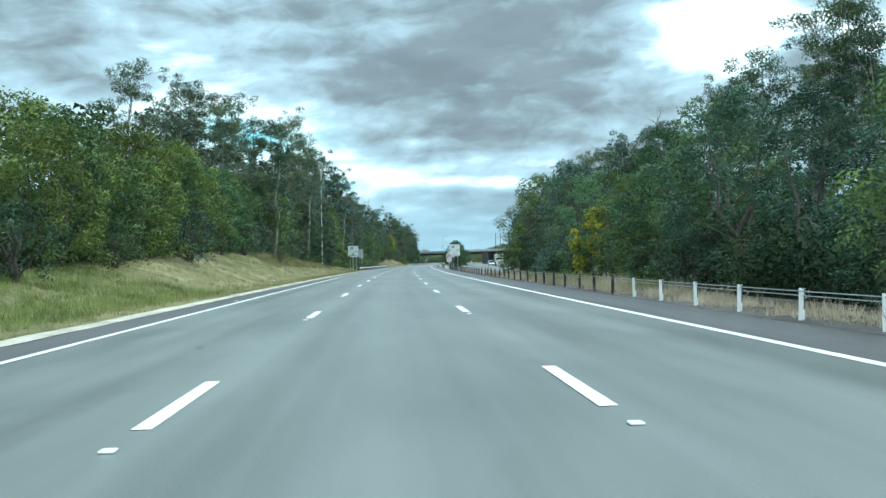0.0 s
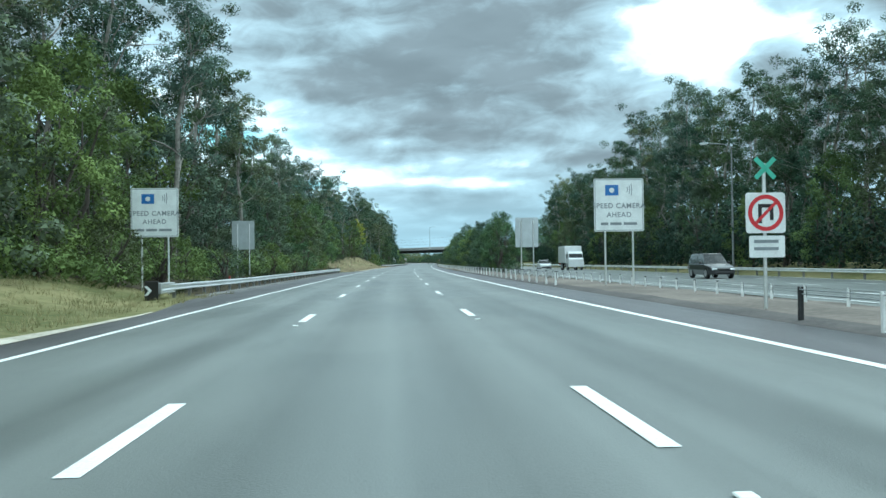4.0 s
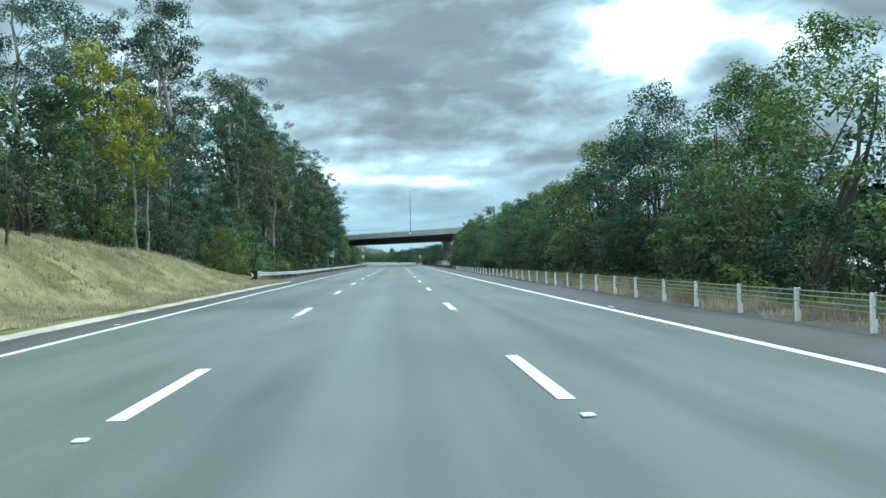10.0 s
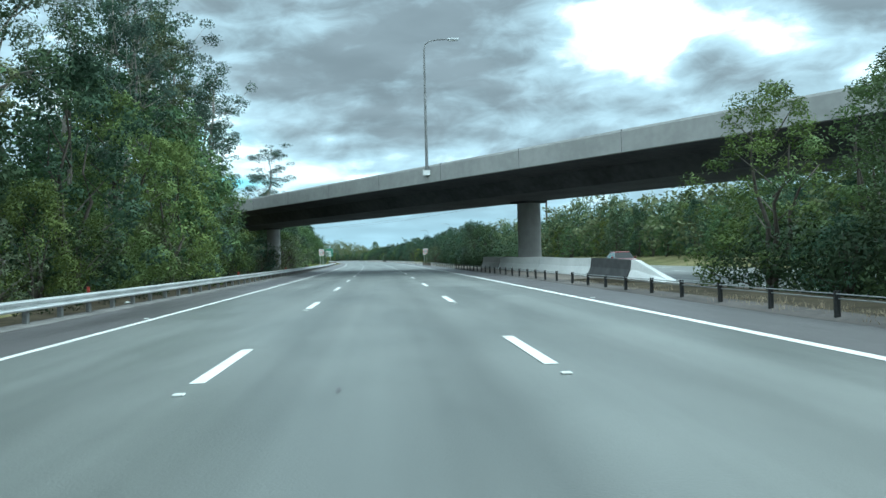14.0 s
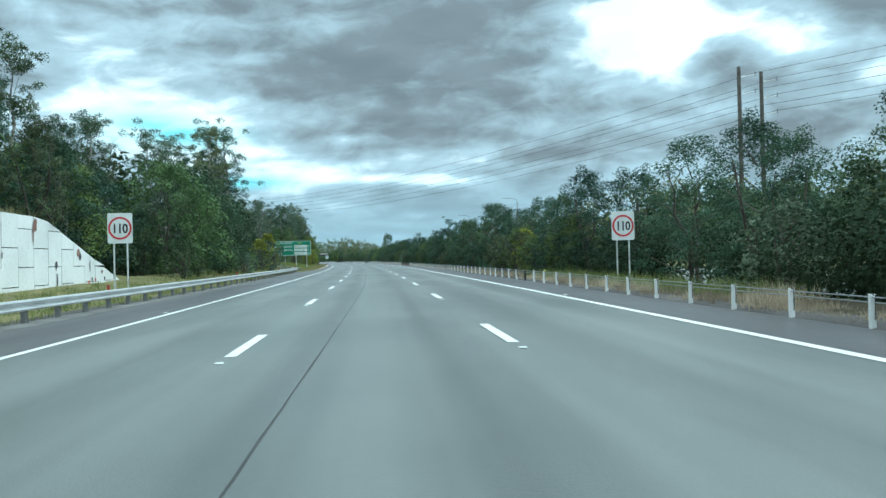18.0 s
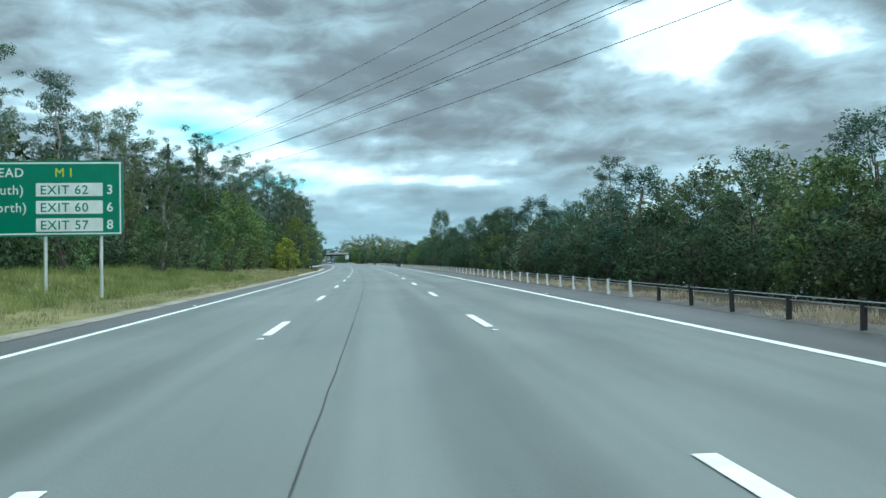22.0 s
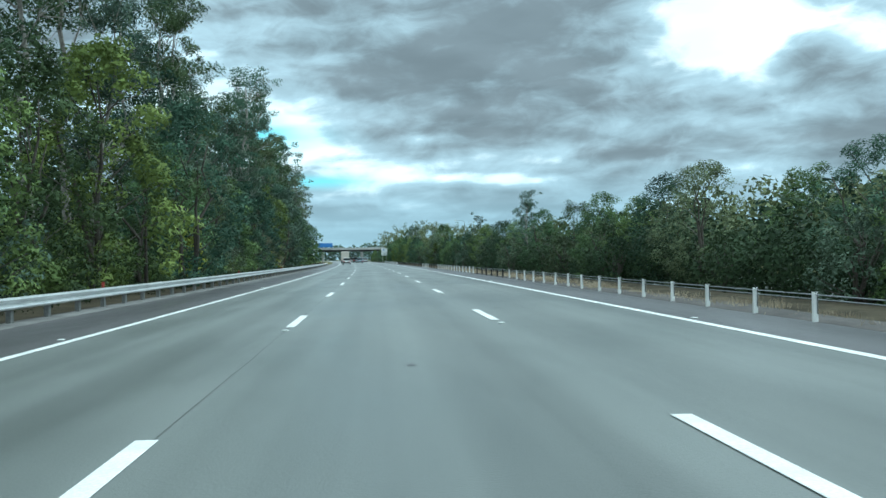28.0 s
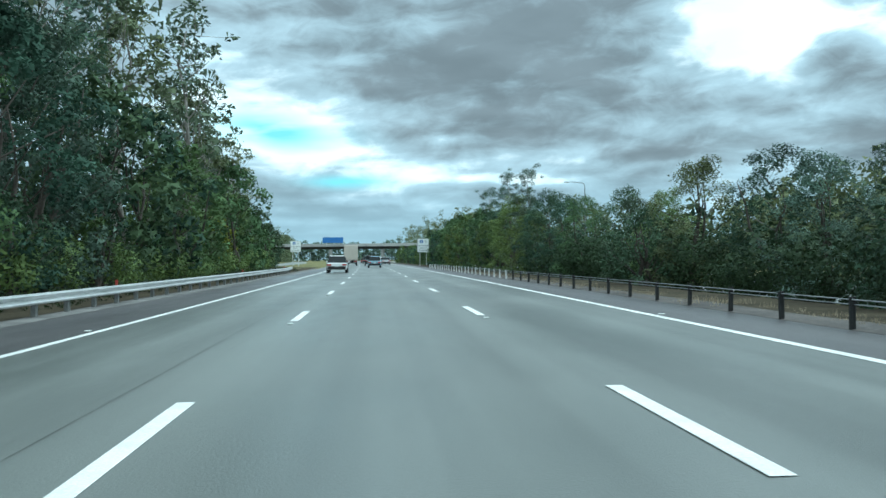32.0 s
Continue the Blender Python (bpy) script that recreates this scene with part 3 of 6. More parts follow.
# single trees that stand out
def bare(seed, h):
    r = np.random.default_rng(seed)
    verts, faces = [], []

    def add(path, radii, sides=5):
        v, f = tube(path, radii, sides)
        o = len(verts)
        verts.extend(v)
        faces.extend(tuple(i + o for i in q) for q in f)

    top = Vector((0.4, 0.2, h))
    trunk = bent((0, 0, -0.3), top, 0.3, r, 7)
    add(trunk, [0.22 * (1 - 0.9 * i / 7) + 0.01 for i in range(8)], 7)
    for i in range(11):
        f = 0.45 + 0.5 * i / 11
        b0 = trunk[0].lerp(top, f)
        tip = b0 + Vector((math.cos(i * 2.4) * (2.6 - 1.8 * f), math.sin(i * 2.4) * (2.6 - 1.8 * f), r.uniform(1.2, 3.0)))
        add(bent(b0, tip, 0.2, r, 4), [0.07, 0.05, 0.04, 0.025, 0.01])
        for _ in range(3):
            c0 = b0.lerp(tip, r.uniform(0.4, 0.9))
            add([c0, c0 + Vector((r.normal(0, 0.5), r.normal(0, 0.5), r.uniform(0.3, 1.2)))], [0.02, 0.006], 4)
    return mesh_from("trunk", verts, faces, BARK_PALE, True)


for s, x, h in ((316.6, -21.5, 23.0), (112, 36.0, 22.0), (165, 37.0, 24.0), (255, -21, 21)):
    o = thing("dead_tree", stand(s, x, ground_z(s, x)), "bare pale dead gum with forked upper branches", "tree", "dead trees")
    part("trunk", bare(int(s), h), BARK_PALE, o)
plant("gum_tree", GUMS[3], 726, -22.0, 0.78, "tall open gum tree above the forest edge", "tree", "gums along the verge")
CREAM = leafy("cream_flower_heads", (0.12, 0.12, 0.075), (0.46, 0.42, 0.32))
plant("flowering_shrub", bushy(731, CREAM, 4.0, 1.6, 3200, 0.15, 0.09), 915, -10.9, 1.0, "pale cream flowering shrub behind the guard rail", "shrub")
for s, x, sc in ((441, -11.5, 0.50), (448, -11.4, 0.42), (433, -11.8, 0.46)):
    plant("roadside_tree", BROAD[2], s, x, sc, "light green rounded bush behind the guard rail", "shrub", "bright bushes behind the rail")
YELLOW = "bright yellow-green flowering wattle at the foliage edge"
for s, x, sc in ((757, -10.1, 0.70), (762, -11.2, 0.62), (641, -12.5, 0.7), (622, -11.5, 0.55), (582.5, 9.8, 0.46), (1015, -13.0, 0.8), (641.5, -14.0, 0.5), (35, 10.0, 0.60), (918, -10.6, 0.36), (874, -10.7, 0.48)):
    plant("wattle_tree", WATTLE[0], s, x, sc, YELLOW, "tree", "wattles")
for s, x, sc in ((571, 10.0, 0.62), (579, 9.6, 0.45), (64, 33.0, 1.0), (28, 10.2, 0.6), (725, 10.5, 0.6), (801, 9.9, 0.55), (665, 10.4, 0.7)):
    plant("shrub", BROAD[2], s, x, sc * 0.6, "pale yellow-green bush behind the cable barrier", "shrub", "bright shrubs")
plant("median_tree", BROAD[1], 766, 10.9, 0.60, "tall dark pointed tree standing above the median shrubs", "tree", tall=1.72)
for s, x, sc in ((908.5, 10.6, 0.28), (884, 10.6, 0.31), (888, 11.2, 0.28), (685, 10.8, 0.31), (640, 11.2, 0.33), (406, 12.4, 0.44), (410, 12.0, 0.40), (414, 12.6, 0.40), (420, 12.2, 0.36), (785, 11.6, 0.34), (1009, 11.8, 0.44), (1017, 12.0, 0.46), (1027, 11.6, 0.44)):
    plant("gum_tree", GUMS[rng.integers(6)], s, x, sc, "small open-crowned tree rising above the median shrubs", "tree", "open trees in the median")
for s, sc in ((328, 1.04), (331.5, 0.92), (276, 1.05)):
    plant("median_tree", MEDIAN[(0, 3, 4)[int(s) % 3]], s, 11.4, sc, "tall dark pointed tree standing above the median shrubs", "tree", "trees in the median")
plant("median_tree", BROAD[0], 950, 11.3, 0.52, "tall round-crowned green tree above the median shrubs", "tree", tall=1.52)
plant("gum_tree", GUMS[1], 557, -18.6, 1.6, "tall wide-crowned gum tree on the slope above the retaining wall", "tree", tall=0.56)
plant("gum_tree", GUMS[2], 647, -17.6, 0.98, "tall dark gum tree with an open crown", "tree")
plant("gum_tree", GUMS[5], 642, -19.0, 0.92, "tall dark gum tree with an open crown", "tree")
plant("gum_tree", GUMS[4], 663, -22.0, 0.78, "tall dark gum tree with an open crown", "tree")
for s, x, sc in ((342, -14.0, 0.50), (338.5, -15.2, 0.56), (346, -14.6, 0.48)):
    plant("wattle_tree", WATTLE_TALL, s, x, sc, "tall yellow flowering wattle among dark gums", "tree", "wattles")
for s, x, sc in ((20, -16.5, 0.72), (26, -17.5, 0.85), (33, -15.5, 0.78), (40, -17.0, 0.98), (45, -14.8, 0.72), (50, -17.2, 1.05), (56, -15.2, 0.85), (62, -17.5, 1.1), (30, -20.5, 1.1), (44, -21, 1.2), (70, -16, 0.95), (738, -17.5, 1.1), (745, -18, 1.15), (752, -17.5, 1.15), (760, -18, 1.2), (768, -17.5, 1.2), (776, -18, 1.25)):
    plant("roadside_tree", BROAD[(0, 2, 2)[rng.integers(3)]], s, x, sc, "broad round-crowned green tree on the grassy bank", "tree", "round trees on the bank")
for s, x, sc in ((470, -15.4, 1.55), (477, -15.8, 1.35), (483, -15.2, 1.05), (464, -16, 1.6), (526, -14.2, 0.8), (533, -15.0, 0.75)):
    plant("roadside_tree", BROAD[(0, 1)[int(s) % 2] if s < 500 else 1], s, x, sc, "tall dense leafy tree beside the bridge", "tree", "trees beside the bridge")
plant("roadside_tree", BROAD[2], 791, -11.2, 0.74, "bright green round tree beside the guard rail end", "tree", tall=1.42)
for s, x, sc in ((588, -13.6, 0.95), (595, -13.5, 1.0), (601, -13.9, 0.95), (607, -14.2, 0.82)):
    plant("roadside_tree", BROAD[int(s) % 2], s, x, sc, "big dense green tree behind the guard rail", "tree", "round trees on the bank")
for s, x, sc, i in ((533, -12.2, 0.75, 1), (537.5, -12.3, 0.55, 1), (548, -17.5, 0.9, 0), (555, -18, 0.95, 2), (562, -17.6, 0.85, 0), (545, -20.5, 1.0, 2), (569, -18, 0.85, 1), (576, -17.5, 0.9, 0), (583, -17, 0.8, 1), (566, -21, 1.05, 1), (574, -22, 1.1, 0)):
    plant("roadside_tree", BROAD[i], s, x, sc, "rounded olive-green tree on the slope above the wall", "tree", "trees beside the bridge")
for s, x, sc in ((800.5, 9.8, 0.36), (803.5, 10.1, 0.34), (583, 9.7, 0.36), (930, 10.2, 0.40), (948, 10.1, 0.42), (1000, 10.3, 0.50), (1020, 10.4, 0.55), (1045, 10.5, 0.60), (712, 10.0, 0.38)):
    plant("shrub", BROAD[2], s, x, sc, "rounded light green bush behind the cable barrier", "shrub", "bright shrubs")
plant("shrub", BROAD[2], 354, -11.6, 0.38, "pale yellow-green round bush beside the rail end", "shrub")
for s, x, sc in ((357, -16.2, 1.14), (361.5, -17.5, 1.05), (384, -16.5, 1.1), (389, -17.5, 1.15), (394, -16.2, 1.1), (399, -17.5, 1.15), (404, -16.4, 1.05), (409, -17.5, 1.02), (414, -16.8, 1.0), (420, -16.6, 0.95), (426, -17.2, 0.92), (77, -19.0, 0.86), (82, -20.0, 0.85), (472, -17.5, 1.2), (479, -18.0, 1.05), (481, -15.5, 1.1), (487, -15.2, 0.95), (491, -16.5, 0.88), (497, -20, 0.85)):
    plant("gum_tree", GUMS[rng.integers(6)], s, x, sc, "tall grey-green gum tree with a pale trunk and an open crown", "tree", "gums along the verge")
for s, x, sc in ((58, 37, 1.12), (64, 36, 1.18), (70, 38, 1.1), (77, 36.5, 1.12), (86, 38, 1.05)):
    plant("gum_tree", GUMS[rng.integers(6)], s, x, sc, "tall open gum tree above the far forest edge", "tree", "gums along the verge")
for s, x, sc in ((508, 11.2, 0.66), (512.0, 11.9, 0.58), (504.5, 11.8, 0.6), (346, 11.5, 0.72), (211, 11.2, 0.72), (216, 11.7, 0.76), (789, 11.4, 0.66)):
    plant("median_tree", BROAD[1 if s < 600 else 0], s, x, sc, "big dark round tree in the median", "tree", "trees in the median")
s = 8.0
k = 0
while s < 1000:
    open_bank = any(a < s < b for a, b in ((-10, 140), (236, 350), (636, 790)))
    x = (-13.4 if open_bank else -11.6) + rng.normal(0, 0.5)
    if not 546 < s < 582 and not 640 < s < 677:
        plant("shrub", SHRUB[rng.integers(3)], s, x, rng.uniform(0.55, 1.15), "low leafy green shrub at the foot of the trees", "shrub", "verge shrubs")
    k += 1
    s += rng.uniform(7.0, 12.0) if open_bank else rng.uniform(4.5, 7.0)
for s, x, sc in ((519, -11.0, 1.25), (523, -11.6, 1.6), (527, -11.0, 1.5), (531, -12.0, 1.7), (536, -11.3, 1.5), (541, -12.0, 1.35), (78, -11.5, 0.6), (86, -12.5, 0.7)):
    plant("shrub", SHRUB[rng.integers(3)], s, x, sc, "dense tall green shrub beside the bridge and wall", "shrub", "verge shrubs")


def undergrowth(name, runs, x0, x1, h0, h1, per_metre, seed, leaf, label, size=0.26, width=0.13):
    """Tangled bushes along the foot of the trees, one joined mesh."""
    r = np.random.default_rng(seed)
    cl = []
    total = 0
    for a, b in runs:
        total += b - a
        for s in np.arange(a, b, 0.8):
            x = r.uniform(x0, x1)
            h = r.uniform(h0, h1) * (0.75 + 0.5 * noise.noise((s * 0.11, seed, 0)))
            p = at(s, x, ground_z(s, x) + h * 0.42)
            cl.append((tuple(p), max(0.3, h * 0.55), 0.95))
    me = leaf_mesh(name, leaf, cl, int(total * per_metre), size, width, 0.1, r)
    return tagged(new(name, me), label, "undergrowth", kind="stuff")


MEDIAN_RUNS = ((2, 62), (236, 436), (497, 557), (563.5, 1000))
# near-black leaves here paint the shade at the foot of the trees
undergrowth("undergrowth", MEDIAN_RUNS, 9.4, 11.4, 1.3, 2.9, 400, 31, LEAF_SHADED, "tangled shade-darkened bushes below the median trees", 0.14, 0.075)
undergrowth("undergrowth", MEDIAN_RUNS, 11.0, 12.9, 2.4, 4.4, 250, 32, LEAF_SHADED, "tangled shade-darkened green bushes behind the median trees", 0.26, 0.14)
undergrowth("undergrowth", MEDIAN_RUNS, 11.6, 13.0, 0.8, 1.7, 130, 37, LEAF_SHADED, "low shade-darkened bushes at the far edge of the median", 0.19, 0.11)
undergrowth("undergrowth", ((8, 484), (582, 640), (677, 1080)), -17.5, -14.8, 1.2, 3.6, 170, 33, LEAF_SHADED, "tangled shade-darkened bushes at the forest edge", 0.27, 0.15)
undergrowth("undergrowth", ((15, 335),), 31.5, 37.0, 3.0, 8.0, 170, 35, LEAF_SHADED, "shade-darkened bushes filling the far forest edge", 0.38, 0.2)
undergrowth("undergrowth", ((146, 236), (356, 484), (796, 1040)), -13.5, -10.8, 1.0, 2.8, 300, 34, LEAF_GREEN, "green creepers and bushes behind the guard rail", 0.19, 0.105)

undergrowth("undergrowth", ((150, 234), (362, 486), (798, 1040)), -9.9, -8.5, 0.35, 1.0, 110, 36, LEAF_SHADED, "low shade-darkened weeds behind the guard rail", 0.11, 0.05)

# treeline that closes the distance
r = np.random.default_rng(41)
cl = []
for x in np.arange(-420, 420, 2.4):
    s = 1540 + 0.03 * abs(x) + r.normal(0, 6)
    h = 13 + 4 * noise.noise((x * 0.03, 0, 7)) + r.normal(0, 1.5)
    for j in range(6):
        p0 = at(s, x + r.normal(0, 1.5), h * (j + 0.5) / 6)
        cl.append((tuple(p0), r.uniform(1.6, 2.8), 1.0))
tagged(new("distant_treeline", leaf_mesh("distant_treeline", LEAF_GUM, cl, 60000, 1.7, 1.2, 0.1, r)), "distant grey-green treeline closing the view", "woods", kind="stuff")
# ---------------------------------------------------------------- more materials
def plain(name, colour, rough=0.5, metal=0.0, spec=0.5, var=0.12):
    d = tuple(c * (1 - var) for c in colour)
    l = tuple(min(1.0, c * (1 + var)) for c in colour)
    return mottled(name, d, l, 2.0, 25.0, rough, metal, 0.0, spec)


SIGN_WHITE = plain("sign_white", (0.72, 0.76, 0.76), 0.45)
SIGN_GREEN = plain("sign_green", (0.012, 0.19, 0.11), 0.4)
SIGN_BACK = plain("sign_back_aluminium", (0.46, 0.50, 0.52), 0.5, 0.6)
SIGN_RED = plain("sign_red", (0.50, 0.025, 0.035), 0.4)
SIGN_BLACK = plain("sign_black", (0.012, 0.012, 0.013), 0.4)
SIGN_BLUE = plain("sign_blue", (0.03, 0.14, 0.42), 0.4)
SIGN_YELLOW = plain("sign_yellow", (0.62, 0.60, 0.03), 0.4)
SIGN_GREY = plain("sign_grey_letters", (0.22, 0.25, 0.27), 0.5)
REFLECTOR = plain("reflector_white", (0.75, 0.77, 0.75), 0.3)
REFLECTOR_RED = plain("reflector_red", (0.40, 0.07, 0.05), 0.4)
TYRE = plain("tyre_rubber", (0.016, 0.016, 0.017), 0.85)
RIM = plain("wheel_alloy", (0.42, 0.43, 0.45), 0.3, 0.9)
GLASS_DARK = plain("tinted_car_glass", (0.012, 0.016, 0.018), 0.08, 0.0, 0.3)
LIGHT_RED = plain("tail_light_red", (0.42, 0.012, 0.012), 0.15)
LIGHT_CLEAR = plain("head_light_clear", (0.72, 0.75, 0.78), 0.12)
TRIM_BLACK = plain("black_trim", (0.018, 0.018, 0.019), 0.5)
TIMBER = mottled("weathered_pole_timber", (0.055, 0.048, 0.042), (0.13, 0.118, 0.105), 1.5, 14, 0.9)
WIRE = plain("conductor_wire", (0.05, 0.05, 0.052), 0.5, 0.5)
DULL_GRAVEL = mottled("dull_gravel", (0.16, 0.145, 0.12), (0.34, 0.31, 0.26), 0.6, 12, 0.9, bump=0.8)
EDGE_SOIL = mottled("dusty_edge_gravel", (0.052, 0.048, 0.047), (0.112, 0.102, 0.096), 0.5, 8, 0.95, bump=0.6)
MEDIAN_SOIL = mottled("reddish_median_gravel", (0.085, 0.074, 0.064), (0.20, 0.172, 0.148), 0.35, 6, 0.95, bump=0.6)


def car_paint(name, colour):
    m = plain(name, colour, 0.28, 0.15, 0.6, 0.04)
    b = m.node_tree.nodes["Principled BSDF"]
    b.inputs["Coat Weight"].default_value, b.inputs["Coat Roughness"].default_value = 0.8, 0.05
    return m


PAINT_WHITE = car_paint("car_paint_white", (0.74, 0.76, 0.77))
PAINT_BLUE = car_paint("car_paint_blue", (0.02, 0.07, 0.26))
PAINT_SKY = car_paint("car_paint_light_blue", (0.20, 0.36, 0.46))
PAINT_BLACK = car_paint("car_paint_black", (0.012, 0.013, 0.015))
PAINT_SILVER = car_paint("car_paint_silver", (0.42, 0.44, 0.45))
PAINT_RED = car_paint("car_paint_red", (0.20, 0.02, 0.03))
PAINT_TAN = car_paint("truck_box_tan", (0.50, 0.46, 0.40))

# ---------------------------------------------------------------- road markings
dash_me = mesh_from("lane_dash", [(-0.075, 0, 0), (0.075, 0, 0), (0.075, 3.0, 0), (-0.075, 3.0, 0), (-0.07, 0.01, 0.004), (0.07, 0.01, 0.004), (0.07, 2.99, 0.004), (-0.07, 2.99, 0.004)],
                    [(4, 5, 6, 7), (0, 1, 5, 4), (1, 2, 6, 5), (2, 3, 7, 6), (3, 0, 4, 7)], PAINT)
dash_worn = dash_me.copy()
for v in dash_worn.vertices:
    v.co.y *= 0.80
bm = box(fresh(), (-0.05, -0.05, 0), (0.05, 0.05, 0.018), 0.006)
stud_me = bpy.data.meshes.new("road_stud")
bm.to_mesh(stud_me)
bm.free()
stud_me.materials.append(REFLECTOR)
for side in (-1, 1):
    for k in range(-4, 106):
        lane_x = (-1.67 - 0.08 * ramp(k, 36, 50)) if side < 0 else (1.70 + 0.08 * ramp(k, 18, 40))
        s0 = 12.0 * k + (0.1 if lane_x > 0 else 0.0) + (0.35 if k < 3 else 0.0)
        o = part("lane_dash", dash_worn if k < 17 else dash_me, PAINT, road)
        o.matrix_basis = stand(s0 + (0.35 if 3 <= k < 17 else 0), lane_x, FALL * lane_x + 0.010)
        o = part("road_stud", stud_me, REFLECTOR, road)
        o.matrix_basis = stand(s0 - 0.7, lane_x, FALL * lane_x + 0.006)
for k in range(0, 60):
    for lane_x in (-5.15, 4.92):
        o = part("road_stud", stud_me, REFLECTOR, road)
        o.matrix_basis = stand(24.0 * k - 1, lane_x, FALL * lane_x + 0.006)
SEAM_S = (500, 512, 522, 537, 565, 620, 682, 711, 742, 760, 773, 810, 870, 921, 951, 1100)
SEAM_X = (-1.45, -1.02, -0.80, -0.66, -0.38, -0.36, -0.50, -0.65, -1.05, -1.22, -1.38, -1.62, -1.88, -2.21, -2.40, -3.2)


def seam_line(s):
    x = float(np.interp(s, SEAM_S, SEAM_X)) + 0.012 * noise.noise((s * 0.9, 0, 5))
    w = (0.0075 + 0.005 * noise.noise((s * 0.5, 2, 1))) * (1 - 0.62 * ramp(s, 730, 800))
    return [(x - w, FALL * (x - w) + 0.0085), (x + w, FALL * (x + w) + 0.0085)]


part("bitumen_seam", sweep("bitumen_seam", near_steps(500, 1100, 1.0), seam_line, SEAM), SEAM, road, "dark sealed joint wandering along the lane")
# tar patches and scuffs
for i in range(46):
    s0, x0 = rng.uniform(0, 1000), rng.uniform(-4.2, 4.2)
    n = 9
    w, l = rng.uniform(0.02, 0.06), rng.uniform(0.04, 0.22)
    pts = [(w * math.cos(6.283 * j / n) * rng.uniform(0.6, 1.2), l * math.sin(6.283 * j / n) * rng.uniform(0.6, 1.2), 0) for j in range(n)]
    o = part("tar_spot", mesh_from("tar_spot", pts, [tuple(range(n))], ASPHALT_DARK), ASPHALT_DARK, road)
    o.matrix_basis = stand(s0, x0, FALL * x0 + 0.0075, 0, 0)
ob = new("entry_ramp", sweep("entry_ramp", near_steps(1010, 1400, 6), lambda s: [(-16.2 - 8 * ramp(s, 1150, 1400), ground_z(s, -16.2) + 0.06), (-23.0 - 8 * ramp(s, 1150, 1400), ground_z(s, -23.0) + 0.06)], ASPHALT))
tagged(ob, "grey asphalt entry ramp beyond a grass island", "road", kind="structure")
# lines of the oncoming carriageway
for x0 in (14.3, 27.3):
    strip_part("edge_line", x0 - 0.07, x0 + 0.07, -100, 1300, 0.03, PAINT, opp, zf=lambda x: -0.262)
for x0 in (17.7, 20.9, 24.1):
    for k in range(-2, 60):
        o = part("lane_dash", dash_me, PAINT, opp)
        o.matrix_basis = stand(12.0 * k, x0, -0.243)

# pale gravel edging where the verge has no rail, and the bare median soil
OPEN_VERGE = ((-30, 138), (236, 350), (636, 726), (718, 790))
for a, b in OPEN_VERGE:
    ss = [s for s in np.arange(a, b + 0.1, 1.5)]

    def edging(s):
        f = min(1.0, (s - a) / 8.0, (b - s) / 8.0)
        w = (0.62 + 0.25 * noise.noise((s * 0.35, 1, 0)) + 0.12 * noise.noise((s * 1.3, 4, 0))) * max(0.05, f)
        xi = left_edge(s) + 0.05 * noise.noise((s * 0.9, 9, 0))
        return [(xi, FALL * xi + 0.012), (xi - w * 0.5, FALL * xi + 0.03), (xi - w, FALL * (xi - w) - 0.01 + 0.02)]

    ob = new("gravel_edge", sweep("gravel_edge", ss, edging, DULL_GRAVEL if a == 636 else GRAVEL))
    tagged(ob, "dull grey-brown gravel edging beside the dark shoulder" if a == 636 else "pale sandy gravel edging beside the dark shoulder", "gravel edge", kind="structure")
for a, b in OPEN_VERGE:
    ob = new("verge_edge", sweep("verge_edge", near_steps(a + 6, b - 6, 6), lambda s: [(-6.2, FALL * -6.2 + 0.009), (-7.0, FALL * -7.0 + 0.012)], GRASS_GROUND))
    tagged(ob, "strip of short dry grass at the road's edge", "verge", kind="structure")
DRY_GROUND = mottled("dry_bank_soil", (0.105, 0.105, 0.048), (0.32, 0.285, 0.155), 0.35, 4, 0.95, bump=0.7, spec=0.1)
for a, b in ((38, 130), (258, 348)):
    ob = new("dry_bank", sweep("dry_bank", near_steps(a, b, 3), lambda s: [(x, ground_z(s, x) + 0.015) for x in (-7.3, -7.9, -8.5, -9.3, -10.3, -11.5, -13, -13.6, -13.9, -15)], DRY_GROUND, smooth=True))
    tagged(ob, "dry straw-coloured grassy bank with bare earth", "bank", kind="structure")
GREY_GRAVEL = mottled("grey_roadside_gravel", (0.115, 0.112, 0.110), (0.235, 0.230, 0.222), 0.8, 14, 0.95, bump=0.7)
for a, b in ((150, 232), (356, 630), (796, 1060)):
    ob = new("rail_gravel", sweep("rail_gravel", near_steps(a, b, 1.5), lambda s: [(-7.18 + 0.06 * noise.noise((s * 0.8, 2, 6)), FALL * -7.2 + 0.010), (-7.5, ground_z(s, -7.5) + 0.022), (-7.85 + 0.12 * noise.noise((s * 0.5, 5, 6)), ground_z(s, -7.85) + 0.028)], GREY_GRAVEL))
    tagged(ob, "pale grey gravel in front of the guard rail", "gravel", kind="structure")
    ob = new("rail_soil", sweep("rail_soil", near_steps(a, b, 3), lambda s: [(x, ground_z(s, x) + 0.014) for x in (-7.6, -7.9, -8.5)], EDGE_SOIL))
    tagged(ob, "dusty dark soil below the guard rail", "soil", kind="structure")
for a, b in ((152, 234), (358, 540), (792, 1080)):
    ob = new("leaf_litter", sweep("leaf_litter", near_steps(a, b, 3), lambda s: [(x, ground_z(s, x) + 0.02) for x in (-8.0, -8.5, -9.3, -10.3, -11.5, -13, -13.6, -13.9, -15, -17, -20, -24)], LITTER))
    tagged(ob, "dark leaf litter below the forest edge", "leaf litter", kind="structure")
